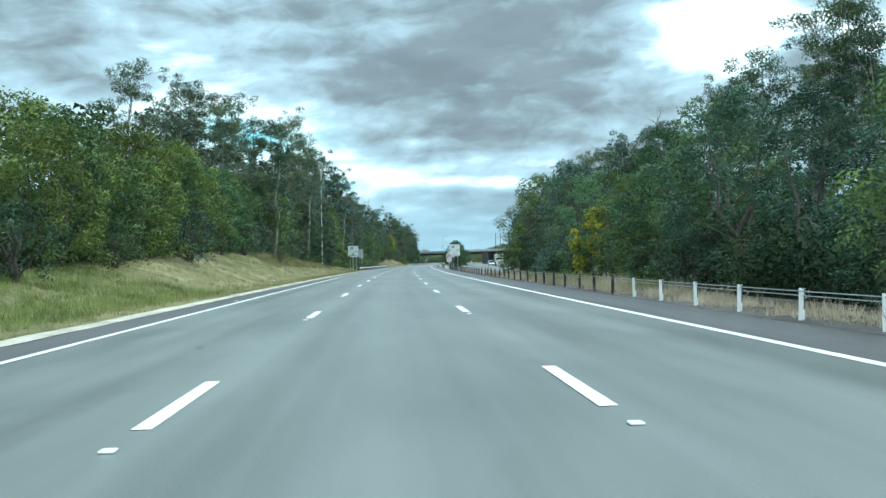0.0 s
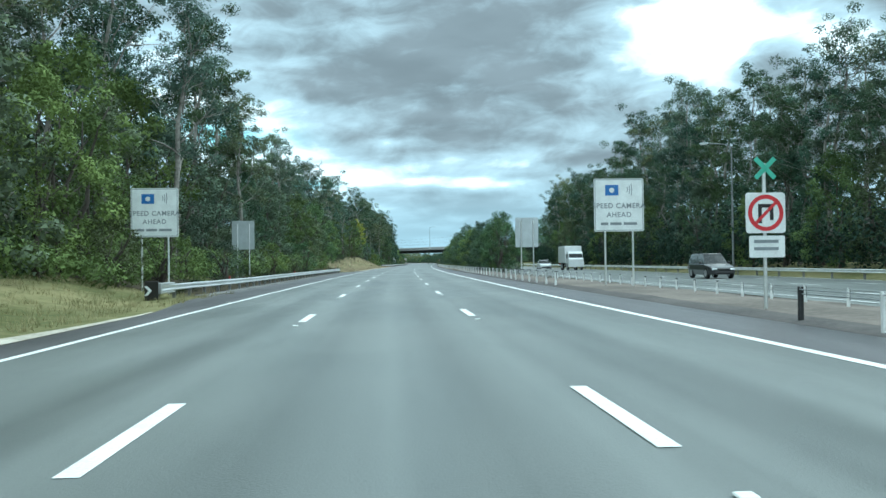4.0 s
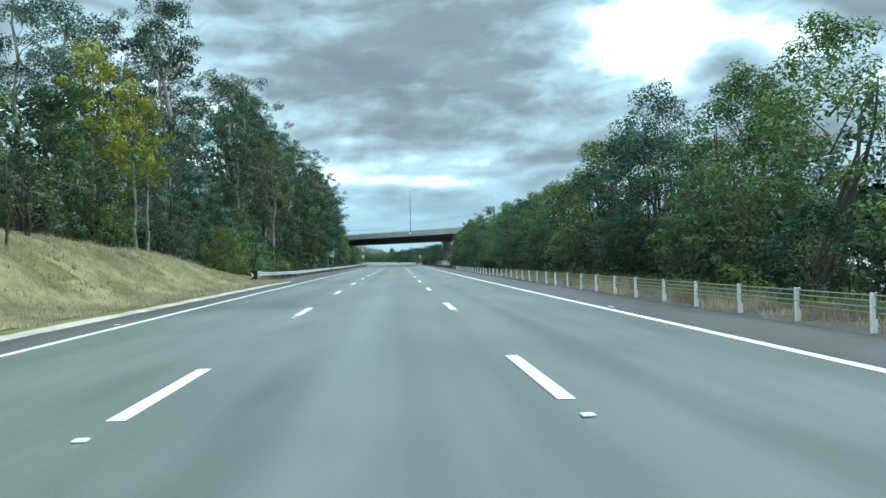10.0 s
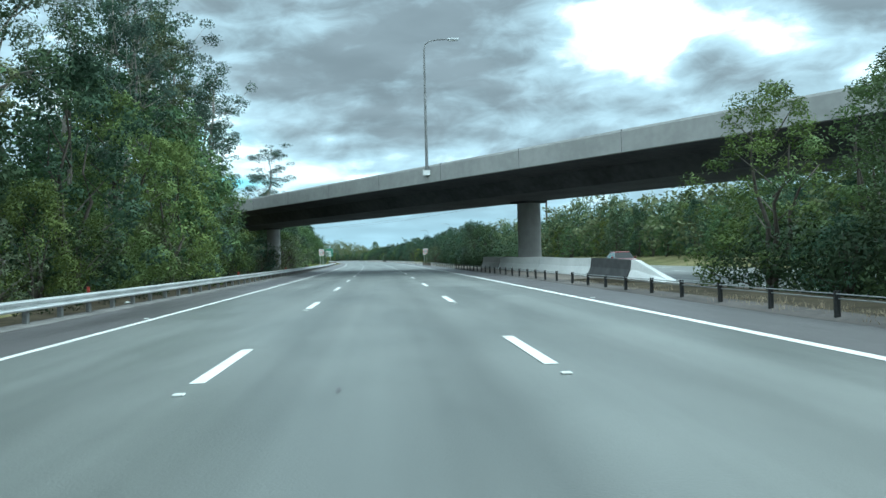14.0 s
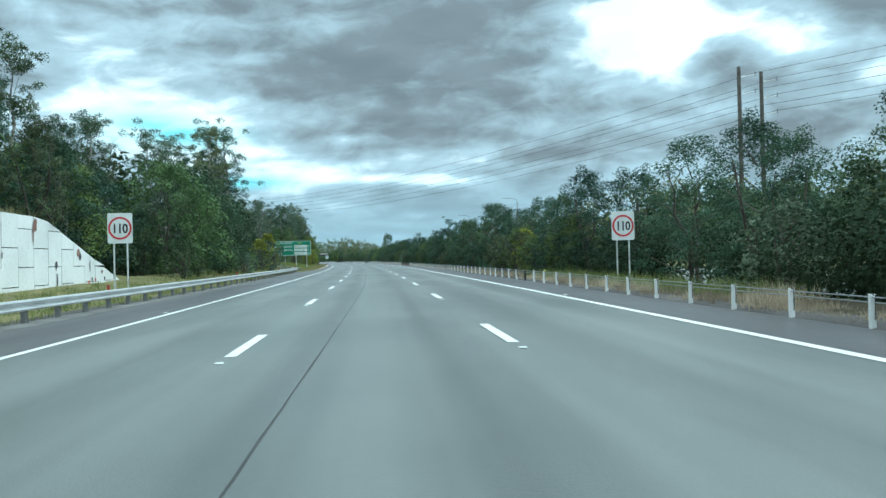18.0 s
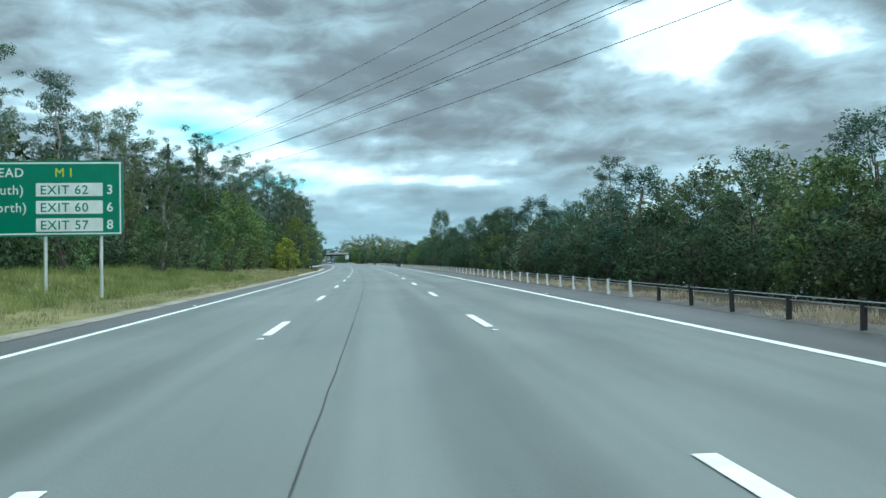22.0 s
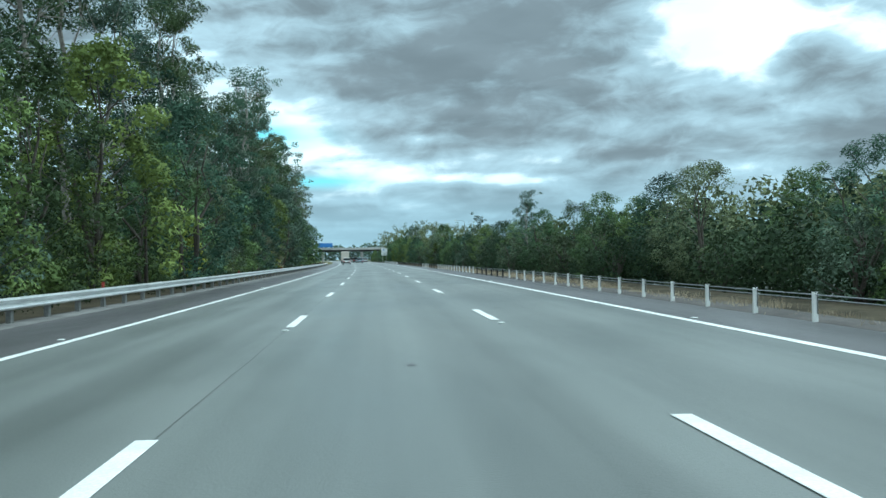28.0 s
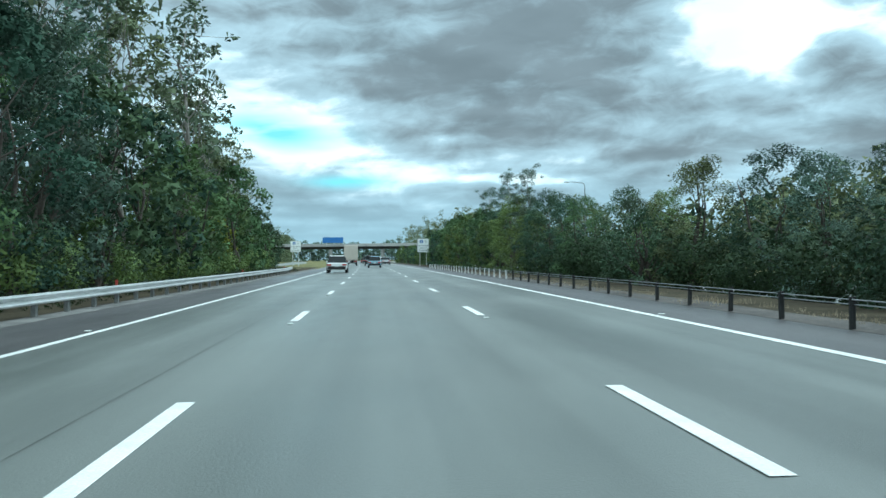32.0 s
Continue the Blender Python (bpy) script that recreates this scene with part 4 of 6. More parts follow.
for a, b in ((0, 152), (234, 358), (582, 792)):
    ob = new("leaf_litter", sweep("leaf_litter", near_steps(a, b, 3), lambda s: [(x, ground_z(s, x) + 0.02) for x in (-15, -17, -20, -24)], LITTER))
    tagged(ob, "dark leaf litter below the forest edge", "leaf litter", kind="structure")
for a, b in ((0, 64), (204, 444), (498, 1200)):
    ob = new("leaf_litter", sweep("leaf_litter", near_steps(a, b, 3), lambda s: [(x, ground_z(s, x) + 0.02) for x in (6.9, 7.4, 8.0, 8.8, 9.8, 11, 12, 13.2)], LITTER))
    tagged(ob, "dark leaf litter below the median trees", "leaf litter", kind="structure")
XS_MED = [6.6, 7.4, 8.0, 8.8, 9.8, 11, 12, 13.2, 13.7]
for a, b in ((-36, 216), (438, 498)):
    ob = new("median_soil", sweep("median_soil", near_steps(a, b, 3), lambda s: [(x, ground_z(s, x) + 0.02) for x in XS_MED], MEDIAN_SOIL))
    tagged(ob, "bare reddish gravel of the median strip", "median", kind="structure")
for a, b in ((-36, 1200),):
    ob = new("median_edge", sweep("median_edge", near_steps(a, b, 2), lambda s: [(6.22 + 0.10 * noise.noise((s * 0.7, 3, 0)), FALL * 6.22 + 0.007), (6.5 + 0.12 * noise.noise((s * 0.4, 0, 0)), ground_z(s, 6.5) + 0.035), (7.0 + 0.2 * noise.noise((s * 0.3, 7, 0)), ground_z(s, 7.0) + 0.026)], EDGE_SOIL))
    tagged(ob, "dusty brown edge of the median beside the shoulder", "median", kind="structure")


# ---------------------------------------------------------------- guard rails
def beam_section(x, z):
    """Outline of a W-beam, open towards the traffic, about 0.25 m high."""
    pr = [(0.0, 0.125), (0.058, 0.108), (0.080, 0.080), (0.062, 0.046), (0.0, 0.016), (0.0, -0.016), (0.062, -0.046), (0.080, -0.080), (0.058, -0.108), (0.0, -0.125)]
    inner = [(a - 0.006, b) for a, b in pr[::-1]]
    return [(x + a, z + b) for a, b in pr + inner]


def post_mesh(name, w, d, h, mat):
    bm = box(fresh(), (-w / 2, -d / 2, -0.3), (w / 2, d / 2, h), 0.008)
    me = bpy.data.meshes.new(name)
    bm.to_mesh(me)
    bm.free()
    me.materials.append(mat)
    return me


# dull grey posts, their shadow behind the beam included in the steel colour
rail_post = post_mesh("post", 0.11, 0.15, 0.53, STEEL_DULL)
bm = box(box(fresh(), (-0.04, -0.008, 0), (0.04, 0.008, 0.17), 0.003), (-0.02, -0.03, -0.1), (0.02, -0.008, 0.12))
delin = bpy.data.meshes.new("delineator")
bm.to_mesh(delin)
bm.free()
delin.materials.append(REFLECTOR_RED)


def guard_rail(s0, s1, x0, flare_in, flare_out, label, facing=1, spacing=2.0, zoff=0.0, delineators=True, terminal=True):
    rail = thing("guard_rail", stand(s0, x0, 0), label, "guard rail", "", "")
    inv = rail.matrix_basis.inverted()

    def line(s):
        return x0 + flare_in * (1 - ramp(s, s0, s0 + 14)) + flare_out * ramp(s, s1 - 14, s1)

    def base(s):
        return ground_z(s, line(s)) if zoff == 0 else zoff

    me = sweep("beam", near_steps(s0, s1 - 0.1, 4.0) + [s1], lambda s: [(line(s) + facing * (a - line(s)), z) for a, z in beam_section(line(s), base(s) + 0.432)], STEEL, closed=True, smooth=False)
    me.transform(inv)
    part("beam", me, STEEL, rail)
    s = s0 + 0.5
    k = 0
    while s < s1:
        x = line(s)
        o = part("post", rail_post, STEEL, rail)
        o.matrix_basis = inv @ stand(s, x - facing * 0.14, base(s))
        if delineators and k % 12 == 5:
            o = part("delineator", delin, REFLECTOR_RED, rail, "red delineator plate on the rail")
            o.matrix_basis = inv @ stand(s, x - facing * 0.14, base(s) + 0.53)
        s += spacing
        k += 1
    if terminal:
        x = line(s0)
        bm = box(fresh(), (-0.36, -0.04, 0.02), (0.12, 0.0, 0.70), 0.01)
        plate = part("end_marker", bm, SIGN_BLACK, rail, "black end marker plate with a white chevron")
        plate.matrix_basis = inv @ stand(s0 - 0.35, x, base(s0))
        bm = fresh()
        for sgn in (1, -1):
            pts = [(-0.24, 0.0), (-0.12, 0.0), (0.04, 0.17 * sgn), (-0.08, 0.17 * sgn)]
            f = bm.faces.new([bm.verts.new((-0.26 + a + 0.12, -0.046, 0.36 + (0.17 * sgn - b))) for a, b in pts])
        bmesh.ops.recalc_face_normals(bm, faces=bm.faces)
        part("chevron", bm, SIGN_WHITE, plate)
        bm = box(fresh(), (-0.11, -0.05, 0.24), (0.13, 1.9, 0.30), 0.01)
        box(bm, (-0.11, -0.05, 0.56), (0.13, 1.9, 0.62), 0.01)
        box(bm, (0.02, -0.05, 0.26), (0.13, 0.10, 0.62), 0.01)
        head = part("terminal_head", bm, STEEL, rail)
        head.matrix_basis = inv @ stand(s0, x, base(s0))
    return rail


guard_rail(146.6, 235.2, -7.6, -0.75, -1.8, "galvanised steel W-beam guard rail beside the outer shoulder")
guard_rail(352.5, 636.0, -7.6, -1.5, -1.5, "long galvanised steel W-beam guard rail below the bridge")
guard_rail(790.9, 1030.0, -7.6, -0.75, -0.6, "galvanised steel W-beam guard rail along the tall forest")
guard_rail(-30.0, 400.0, 28.9, 0, 0, "weathered steel guard rail behind the oncoming carriageway", facing=-1, spacing=4.0, zoff=-0.2, delineators=False, terminal=False)


# ---------------------------------------------------------------- cable barriers
def cable_post(mat, slot, cap=False):
    """A slim post, 0.55 m high, whose upper half is slotted for the ropes."""
    bm = box(fresh(), (-0.040, -0.026, -0.25), (0.040, 0.026, 0.22), 0.006)
    for sx in (-1, 1):
        box(bm, (sx * 0.013, -0.026, 0.215), (sx * 0.040, 0.026, 0.55), 0.005)
    n = len(bm.faces)
    box(bm, (-0.014, -0.018, 0.215), (0.014, 0.018, 0.53))
    if cap:
        box(bm, (-0.044, -0.030, 0.525), (0.044, 0.030, 0.568), 0.008)
    bm.faces.ensure_lookup_table()
    for f in bm.faces[n:]:
        f.material_index = 1
    me = bpy.data.meshes.new("post")
    bm.to_mesh(me)
    bm.free()
    me.materials.append(mat)
    me.materials.append(slot)
    return me


CABLE_STEEL = plain("dull_wire_rope", (0.30, 0.315, 0.32), 0.5, 0.4)
CABLE_WHITE, CABLE_BLACK, CABLE_CAPPED = cable_post(POST_WHITE, SIGN_BLACK), cable_post(POST_BLACK, POST_BLACK), cable_post(POST_WHITE, SIGN_BLACK, True)
BLACK_RUNS = ((16, 108), (127, 134), (378, 482), (511, 525), (562, 565), (648, 667), (783, 797), (868, 880), (908, 918), (927, 985))
BAR_S = (-10, 100, 150, 200, 240, 320, 365, 440, 500, 560, 640, 720, 780, 900, 1040)
BAR_H = (0.51, 0.53, 0.58, 0.58, 0.555, 0.52, 0.40, 0.40, 0.43, 0.445, 0.43, 0.46, 0.445, 0.46, 0.46)
BAR_X = (6.40, 6.40, 6.50, 6.58, 6.46, 6.38, 6.50, 6.45, 6.25, 6.22, 6.32, 6.38, 6.22, 6.28, 6.28)


def bar_h(s):
    return float(np.interp(s, BAR_S, BAR_H))


def bar_x(s):
    return float(np.interp(s, BAR_S, BAR_X))


def cable_barrier(places, label, ropes=(0.04, 0.11), black=BLACK_RUNS, xf=bar_x, hf=bar_h, capped=()):
    s0, s1 = places[0], places[-1]
    bar = thing("cable_barrier", stand(s0, xf(s0), 0), label, "cable barrier")
    inv = bar.matrix_basis.inverted()
    for s in places:
        dark = any(a <= s <= b for a, b in black)
        lid = any(a <= s <= b for a, b in capped)
        x = xf(s)
        o = part("post", CABLE_BLACK if dark else CABLE_CAPPED if lid else CABLE_WHITE, POST_WHITE, bar)
        o.matrix_basis = inv @ stand(s, x + rng.normal(0, 0.012), ground_z(s, x), rng.normal(0, 3)) @ pose(0, 0, hf(s) - 0.55, rng.normal(0, 1.2), rng.normal(0, 1.2), 0)
    for k, drop in enumerate(ropes):
        dx = 0.02 if k % 2 else -0.02
        me = sweep("cable", places[::2] + [s1], lambda s: [(xf(s) + dx + 0.0095 * math.cos(a), ground_z(s, xf(s)) + hf(s) - drop + 0.0095 * math.sin(a)) for a in (0.5, 1.8, 3.0, 4.3, 5.5)], CABLE_STEEL, closed=True, uv=False)
        me.transform(inv)
        part("cable", me, CABLE_STEEL, bar)
    return bar


bar = cable_barrier([36.2 + 2.25 * k for k in range(-20, 42)], "steel cable barrier on black and white plastic posts", (0.045, 0.115))
o = part("reflector", box(fresh(), (-0.05, -0.02, 0.0), (0.05, 0.02, 0.045), 0.006), plain("amber_reflector", (0.55, 0.25, 0.03), 0.3), bar, "amber reflector cap on a black post")
o.matrix_basis = bar.matrix_basis.inverted() @ stand(38.45, bar_x(38.45), ground_z(38.45, 6.4) + 0.515)
cable_barrier([148.7 + 2.25 * k for k in range(26)] + [207.0 + 2.06 * k for k in range(66)], "steel cable barrier on white slotted posts before the trees", (0.035, 0.11, 0.185, 0.26), capped=((147, 206),))
cable_barrier([342.9 + 2.06 * k for k in range(48)], "low steel cable barrier on white and black posts")
bar = cable_barrier([442.33 + 2.027 * k for k in range(138)], "steel cable barrier on posts past the bridge pier")
o = part("reflector", box(fresh(), (-0.05, -0.02, 0.0), (0.05, 0.02, 0.04), 0.006), plain("yellow_reflector", (0.55, 0.52, 0.04), 0.3), bar, "yellow reflector cap on a white post")
o.matrix_basis = bar.matrix_basis.inverted() @ stand(559.9, bar_x(559.9), ground_z(559.9, 6.22) + 0.45)
cable_barrier([722.06 + 2.027 * k for k in range(157)], "steel cable barrier on posts beside dry grass")
cable_barrier([40 + 2.4 * k for k in range(93)], "second cable barrier of white posts beside the oncoming lanes", (0.04, 0.12, 0.20), (), lambda s: 12.7, lambda s: 0.56, ((147, 206),))


# ---------------------------------------------------------------- writing
def lettering(text, size, mat, parent, x, z, y=-0.03, align="LEFT", bold=0.0, squeeze=1.0, space=1.1):
    cu = bpy.data.curves.new("letters", "FONT")
    cu.body, cu.size, cu.align_x, cu.extrude, cu.offset, cu.resolution_u = text, size, align, 0.002, bold, 3
    cu.space_character = space
    tmp = new("letters", cu)
    me = bpy.data.meshes.new_from_object(tmp.evaluated_get(bpy.context.evaluated_depsgraph_get()))
    bpy.data.objects.remove(tmp)
    me.name = "lettering"
    me.materials.clear()
    me.materials.append(mat)
    me.transform(pose(x, y, z, 90) @ Matrix.Diagonal((squeeze, 1, 1, 1)))
    return part("lettering", me, mat, parent)


def panel(w, h, mat, parent, x=0.0, z=0.0, y=0.0, thick=0.02, corner=0.06, name="panel", label=""):
    """A rounded sign panel whose lower left corner is at x, z."""
    bm = fresh()
    pts = []
    for cx, cz, a0 in ((x + w - corner, z + corner, -90), (x + w - corner, z + h - corner, 0), (x + corner, z + h - corner, 90), (x + corner, z + corner, 180)):
        for k in range(4):
            a = radians(a0 + 30 * k)
            pts.append((cx + corner * math.cos(a), cz + corner * math.sin(a)))
    f = bm.faces.new([bm.verts.new((a, y - thick / 2, b)) for a, b in pts])
    r = bmesh.ops.extrude_face_region(bm, geom=[f])
    bmesh.ops.translate(bm, verts=[v for v in r["geom"] if isinstance(v, bmesh.types.BMVert)], vec=(0, thick, 0))
    bmesh.ops.recalc_face_normals(bm, faces=bm.faces)
    return part(name, bm, mat, parent, label)


def ring(r0, r1, mat, parent, x, z, y, name="ring"):
    bm = fresh()
    n = 40
    a = [bm.verts.new((x + r0 * math.cos(6.2832 * k / n), y, z + r0 * math.sin(6.2832 * k / n))) for k in range(n)]
    b = [bm.verts.new((x + r1 * math.cos(6.2832 * k / n), y, z + r1 * math.sin(6.2832 * k / n))) for k in range(n)]
    for k in range(n):
        bm.faces.new((a[k], b[k], b[(k + 1) % n], a[(k + 1) % n]))
    bmesh.ops.recalc_face_normals(bm, faces=bm.faces)
    return part(name, bm, mat, parent)


def flat(pts, mat, parent, y, name):
    bm = fresh()
    bm.faces.new([bm.verts.new((a, y, b)) for a, b in pts])
    return part(name, bm, mat, parent)


def legs(parent, xs, z0, z1, r=0.04, y=0.05):
    for x in xs:
        part("leg", rod(fresh(), (x, y, z0), (x, y, z1), r), STEEL, parent)


def border(w, h, mat, parent, x, z, y=-0.0135, t=0.035, inset=0.03):
    bm = fresh()
    for lo, hi in (((x + inset, z + inset), (x + w - inset, z + inset + t)), ((x + inset, z + h - inset - t), (x + w - inset, z + h - inset)),
                   ((x + inset, z + inset + t), (x + inset + t, z + h - inset - t)), ((x + w - inset - t, z + inset + t), (x + w - inset, z + h - inset - t))):
        box(bm, (lo[0], y - 0.002, lo[1]), (hi[0], y + 0.002, hi[1]))
    return part("border", bm, mat, parent)


def camera_sign(s, x, w, z0, h, label):
    g0 = ground_z(s, x)
    sign = thing("road_sign", stand(s, x, g0), label, "road sign", "speed camera signs")
    z0 -= g0
    p = panel(w, h, SIGN_WHITE, sign, 0, z0)
    border(w, h, SIGN_GREY, p, 0, z0, t=0.025)
    cx = w * 0.36
    flat([(cx - 0.26, z0 + h * 0.68), (cx + 0.26, z0 + h * 0.68), (cx + 0.26, z0 + h * 0.88), (cx - 0.26, z0 + h * 0.88)], SIGN_BLUE, p, -0.014, "camera_symbol")
    ring(0.0, 0.10, SIGN_WHITE, p, cx, z0 + h * 0.78, -0.017, "lens_symbol")
    for k in range(3):
        xx = w * 0.66 + 0.08 * k
        flat([(xx, z0 + h * (0.74 - 0.03 * k)), (xx + 0.03, z0 + h * (0.74 - 0.03 * k)), (xx + 0.06, z0 + h * 0.79), (xx + 0.03, z0 + h * (0.84 + 0.03 * k)), (xx, z0 + h * (0.84 + 0.03 * k)), (xx + 0.025, z0 + h * 0.79)], SIGN_GREY, p, -0.014, "wave_symbol")
    lettering("SPEED CAMERA", h * 0.135, SIGN_GREY, p, w / 2, z0 + h * 0.44, -0.016, "CENTER", 0.004)
    lettering("AHEAD", h * 0.135, SIGN_GREY, p, w / 2, z0 + h * 0.27, -0.016, "CENTER", 0.004)
    bm = fresh()
    for a, b in ((0.13, 0.28), (0.32, 0.55), (0.59, 0.86)):
        box(bm, (w * a, -0.016, z0 + h * 0.12), (w * b, -0.012, z0 + h * 0.17))
    part("text_bars", bm, SIGN_GREY, p)
    legs(sign, (w * 0.22, w * 0.78), -0.3, z0 + h * 0.9)
    return sign


def blank_sign(s, x, w, z0, h, label):
    g0 = ground_z(s, x)
    sign = thing("road_sign", stand(s, x, g0), label, "road sign", "signs seen from behind")
    panel(w, h, SIGN_BACK, sign, 0, z0 - g0)
    legs(sign, (w * 0.25, w * 0.78), -0.3, z0 - g0 + h * 0.9, y=-0.04)
    return sign


camera_sign(151.5, -10.8, 1.95, 2.30, 2.05, "white speed camera sign on two steel posts")
camera_sign(148.0, 7.9, 1.95, 2.22, 2.05, "white speed camera sign standing in the median")
blank_sign(175.2, -11.3, 1.55, 2.15, 2.0, "grey aluminium back of a road sign in the verge")
blank_sign(172.5, 8.2, 1.55, 2.05, 2.0, "grey aluminium back of a road sign in the median")


def cross_marker(s, x, z, label, board=False):
    g0 = ground_z(s, x)
    sign = thing("road_sign", stand(s, x, g0), label, "road sign")
    z -= g0
    part("leg", rod(fresh(), (0, 0.05, -0.3), (0, 0.05, z), 0.035), STEEL, sign)
    if board:
        p = panel(0.78, 0.78, SIGN_WHITE, sign, -0.39, z - 1.35)
        ring(0.27, 0.35, SIGN_RED, p, 0, z - 0.96, -0.014, "red_ring")
        bm = box(fresh(), (-0.15, -0.018, z - 1.16), (-0.08, -0.013, z - 0.86))
        box(bm, (0.08, -0.018, z - 1.10), (0.15, -0.013, z - 0.86))
        box(bm, (-0.15, -0.018, z - 0.86), (0.15, -0.013, z - 0.79))
        part("arrow", bm, SIGN_BLACK, p)
        bm = box(fresh(), (-0.03, -0.020, -0.27), (0.03, -0.0185, 0.27), m=Matrix.Translation((0, 0, z - 0.96)) @ pose(0, 0, 0, 0, 45, 0))
        part("red_bar", bm, SIGN_RED, p)
        q = panel(0.70, 0.42, SIGN_WHITE, sign, -0.33, z - 1.82, corner=0.03, name="lower_plate")
        bm = fresh()
        for zz in (0.28, 0.14):
            box(bm, (-0.24, -0.016, z - 1.82 + zz), (0.24, -0.012, z - 1.82 + zz + 0.06))
        part("text_bars", bm, SIGN_GREY, q)
    else:
        panel(0.46, 0.62, SIGN_GREEN, sign, -0.23, z - 0.30, corner=0.2)
    bm = fresh()
    for a in (45, -45):
        box(bm, (-0.045, -0.022, -0.27), (0.045, -0.014, 0.27), m=Matrix.Translation((0, 0, z - 0.10)) @ pose(0, 0, 0, 0, a, 0))
    part("cross", bm, SIGN_WHITE if not board else plain("cross_green", (0.10, 0.42, 0.30)), sign)
    return sign


cross_marker(133.4, -8.4, 2.35, "small green marker sign with a white cross")
cross_marker(131.5, 7.3, 2.95, "no U-turn sign with a plate and a pale green cross above", True)

# emergency stopping lane sign
g0 = ground_z(417, -9.2)
sign = thing("road_sign", stand(417, -9.85, g0), "white emergency stopping lane sign with a black arrow", "road sign")
p = panel(1.22, 0.98, SIGN_WHITE, sign, 0, 1.82 - g0, corner=0.05)
border(1.22, 0.98, SIGN_BLACK, p, 0, 1.82 - g0, t=0.02, inset=0.025)
for k, (txt) in enumerate(("EMERGENCY", "STOPPING", "LANE", "ONLY")):
    lettering(txt, 0.205, SIGN_BLACK, p, 0.09, 1.82 - g0 + 0.76 - 0.215 * k, -0.016, "LEFT", 0.006, 0.78)
flat([(0.76, 2.22 - g0), (0.80, 2.26 - g0), (0.98, 2.06 - g0), (1.04, 2.12 - g0), (1.08, 1.92 - g0), (0.88, 1.96 - g0), (0.94, 2.02 - g0)], SIGN_BLACK, p, -0.015, "arrow")
legs(sign, (0.27, 0.97), -0.3, 2.7 - g0)


def speed_sign(s, x, z0):
    g0 = ground_z(s, x)
    z0 -= g0
    sign = thing("road_sign", stand(s, x, g0), "white 110 speed limit sign with a red ring", "road sign", "speed limit signs")
    w, h = 0.86, 1.07
    p = panel(w, h, SIGN_WHITE, sign, 0, z0, corner=0.06)
    ring(0.335, 0.405, SIGN_RED, p, w / 2, z0 + h / 2, -0.014, "red_ring")
    lettering("110", 0.46, SIGN_BLACK, p, w / 2, z0 + h / 2 - 0.165, -0.016, "CENTER", 0.012, 0.84, 0.94)
    legs(sign, (0.2, 0.66), -0.3, z0 + h * 0.9, 0.03)
    return sign


speed_sign(560.2, -9.30, 1.90)
speed_sign(560.2, 8.84, 1.62)

# exits sign
g0 = ground_z(675.6, -12)
sign = thing("exit_sign", stand(675.6, -15.46, g0), "large green exits ahead sign on four steel posts", "road sign")
w, h, z0 = 7.05, 2.52, 2.08 - g0
p = panel(w, h, SIGN_GREEN, sign, 0, z0, corner=0.22, thick=0.05)
border(w, h, SIGN_WHITE, p, 0, z0, y=-0.028, t=0.05, inset=0.06)
lettering("EXITS AHEAD", 0.42, SIGN_WHITE, p, 1.15, z0 + 1.98, -0.034, "LEFT", 0.005, 0.98)
lettering("M", 0.42, SIGN_YELLOW, p, 4.85, z0 + 1.98, -0.034)
lettering("1", 0.42, SIGN_YELLOW, p, 5.27, z0 + 1.98, -0.034, "LEFT", 0.003)
for k, (town, ex, km) in enumerate((("Helensvale (South)", "EXIT 62", "3"), ("Helensvale (North)", "EXIT 60", "6"), ("Oxenford", "EXIT 57", "8"))):
    zz = z0 + 1.40 - 0.585 * k
    lettering(town, 0.44, SIGN_WHITE, p, 0.25, zz, -0.034, "LEFT", 0.004, 0.97)
    q = panel(2.15, 0.44, SIGN_WHITE, p, 4.25, zz - 0.07, -0.036, 0.012, 0.03, "exit_plate")
    lettering(ex, 0.42, SIGN_GREEN, q, 4.38, zz, -0.046, "LEFT", 0.004, 1.02)
    lettering(km, 0.44, SIGN_WHITE, p, 6.52, zz, -0.034, "LEFT", 0.007)
legs(sign, (0.75, 2.65, 4.5, 6.3), -0.4, z0 + 2.3, 0.06, 0.09)

# ahead of the drive's end
camera_sign(1071.5, 7.0, 1.75, 2.15, 2.05, "white speed camera sign beside far median shrubs")
camera_sign(1106.8, -14.8, 2.0, 2.6, 2.1, "white speed camera sign between road and ramp")


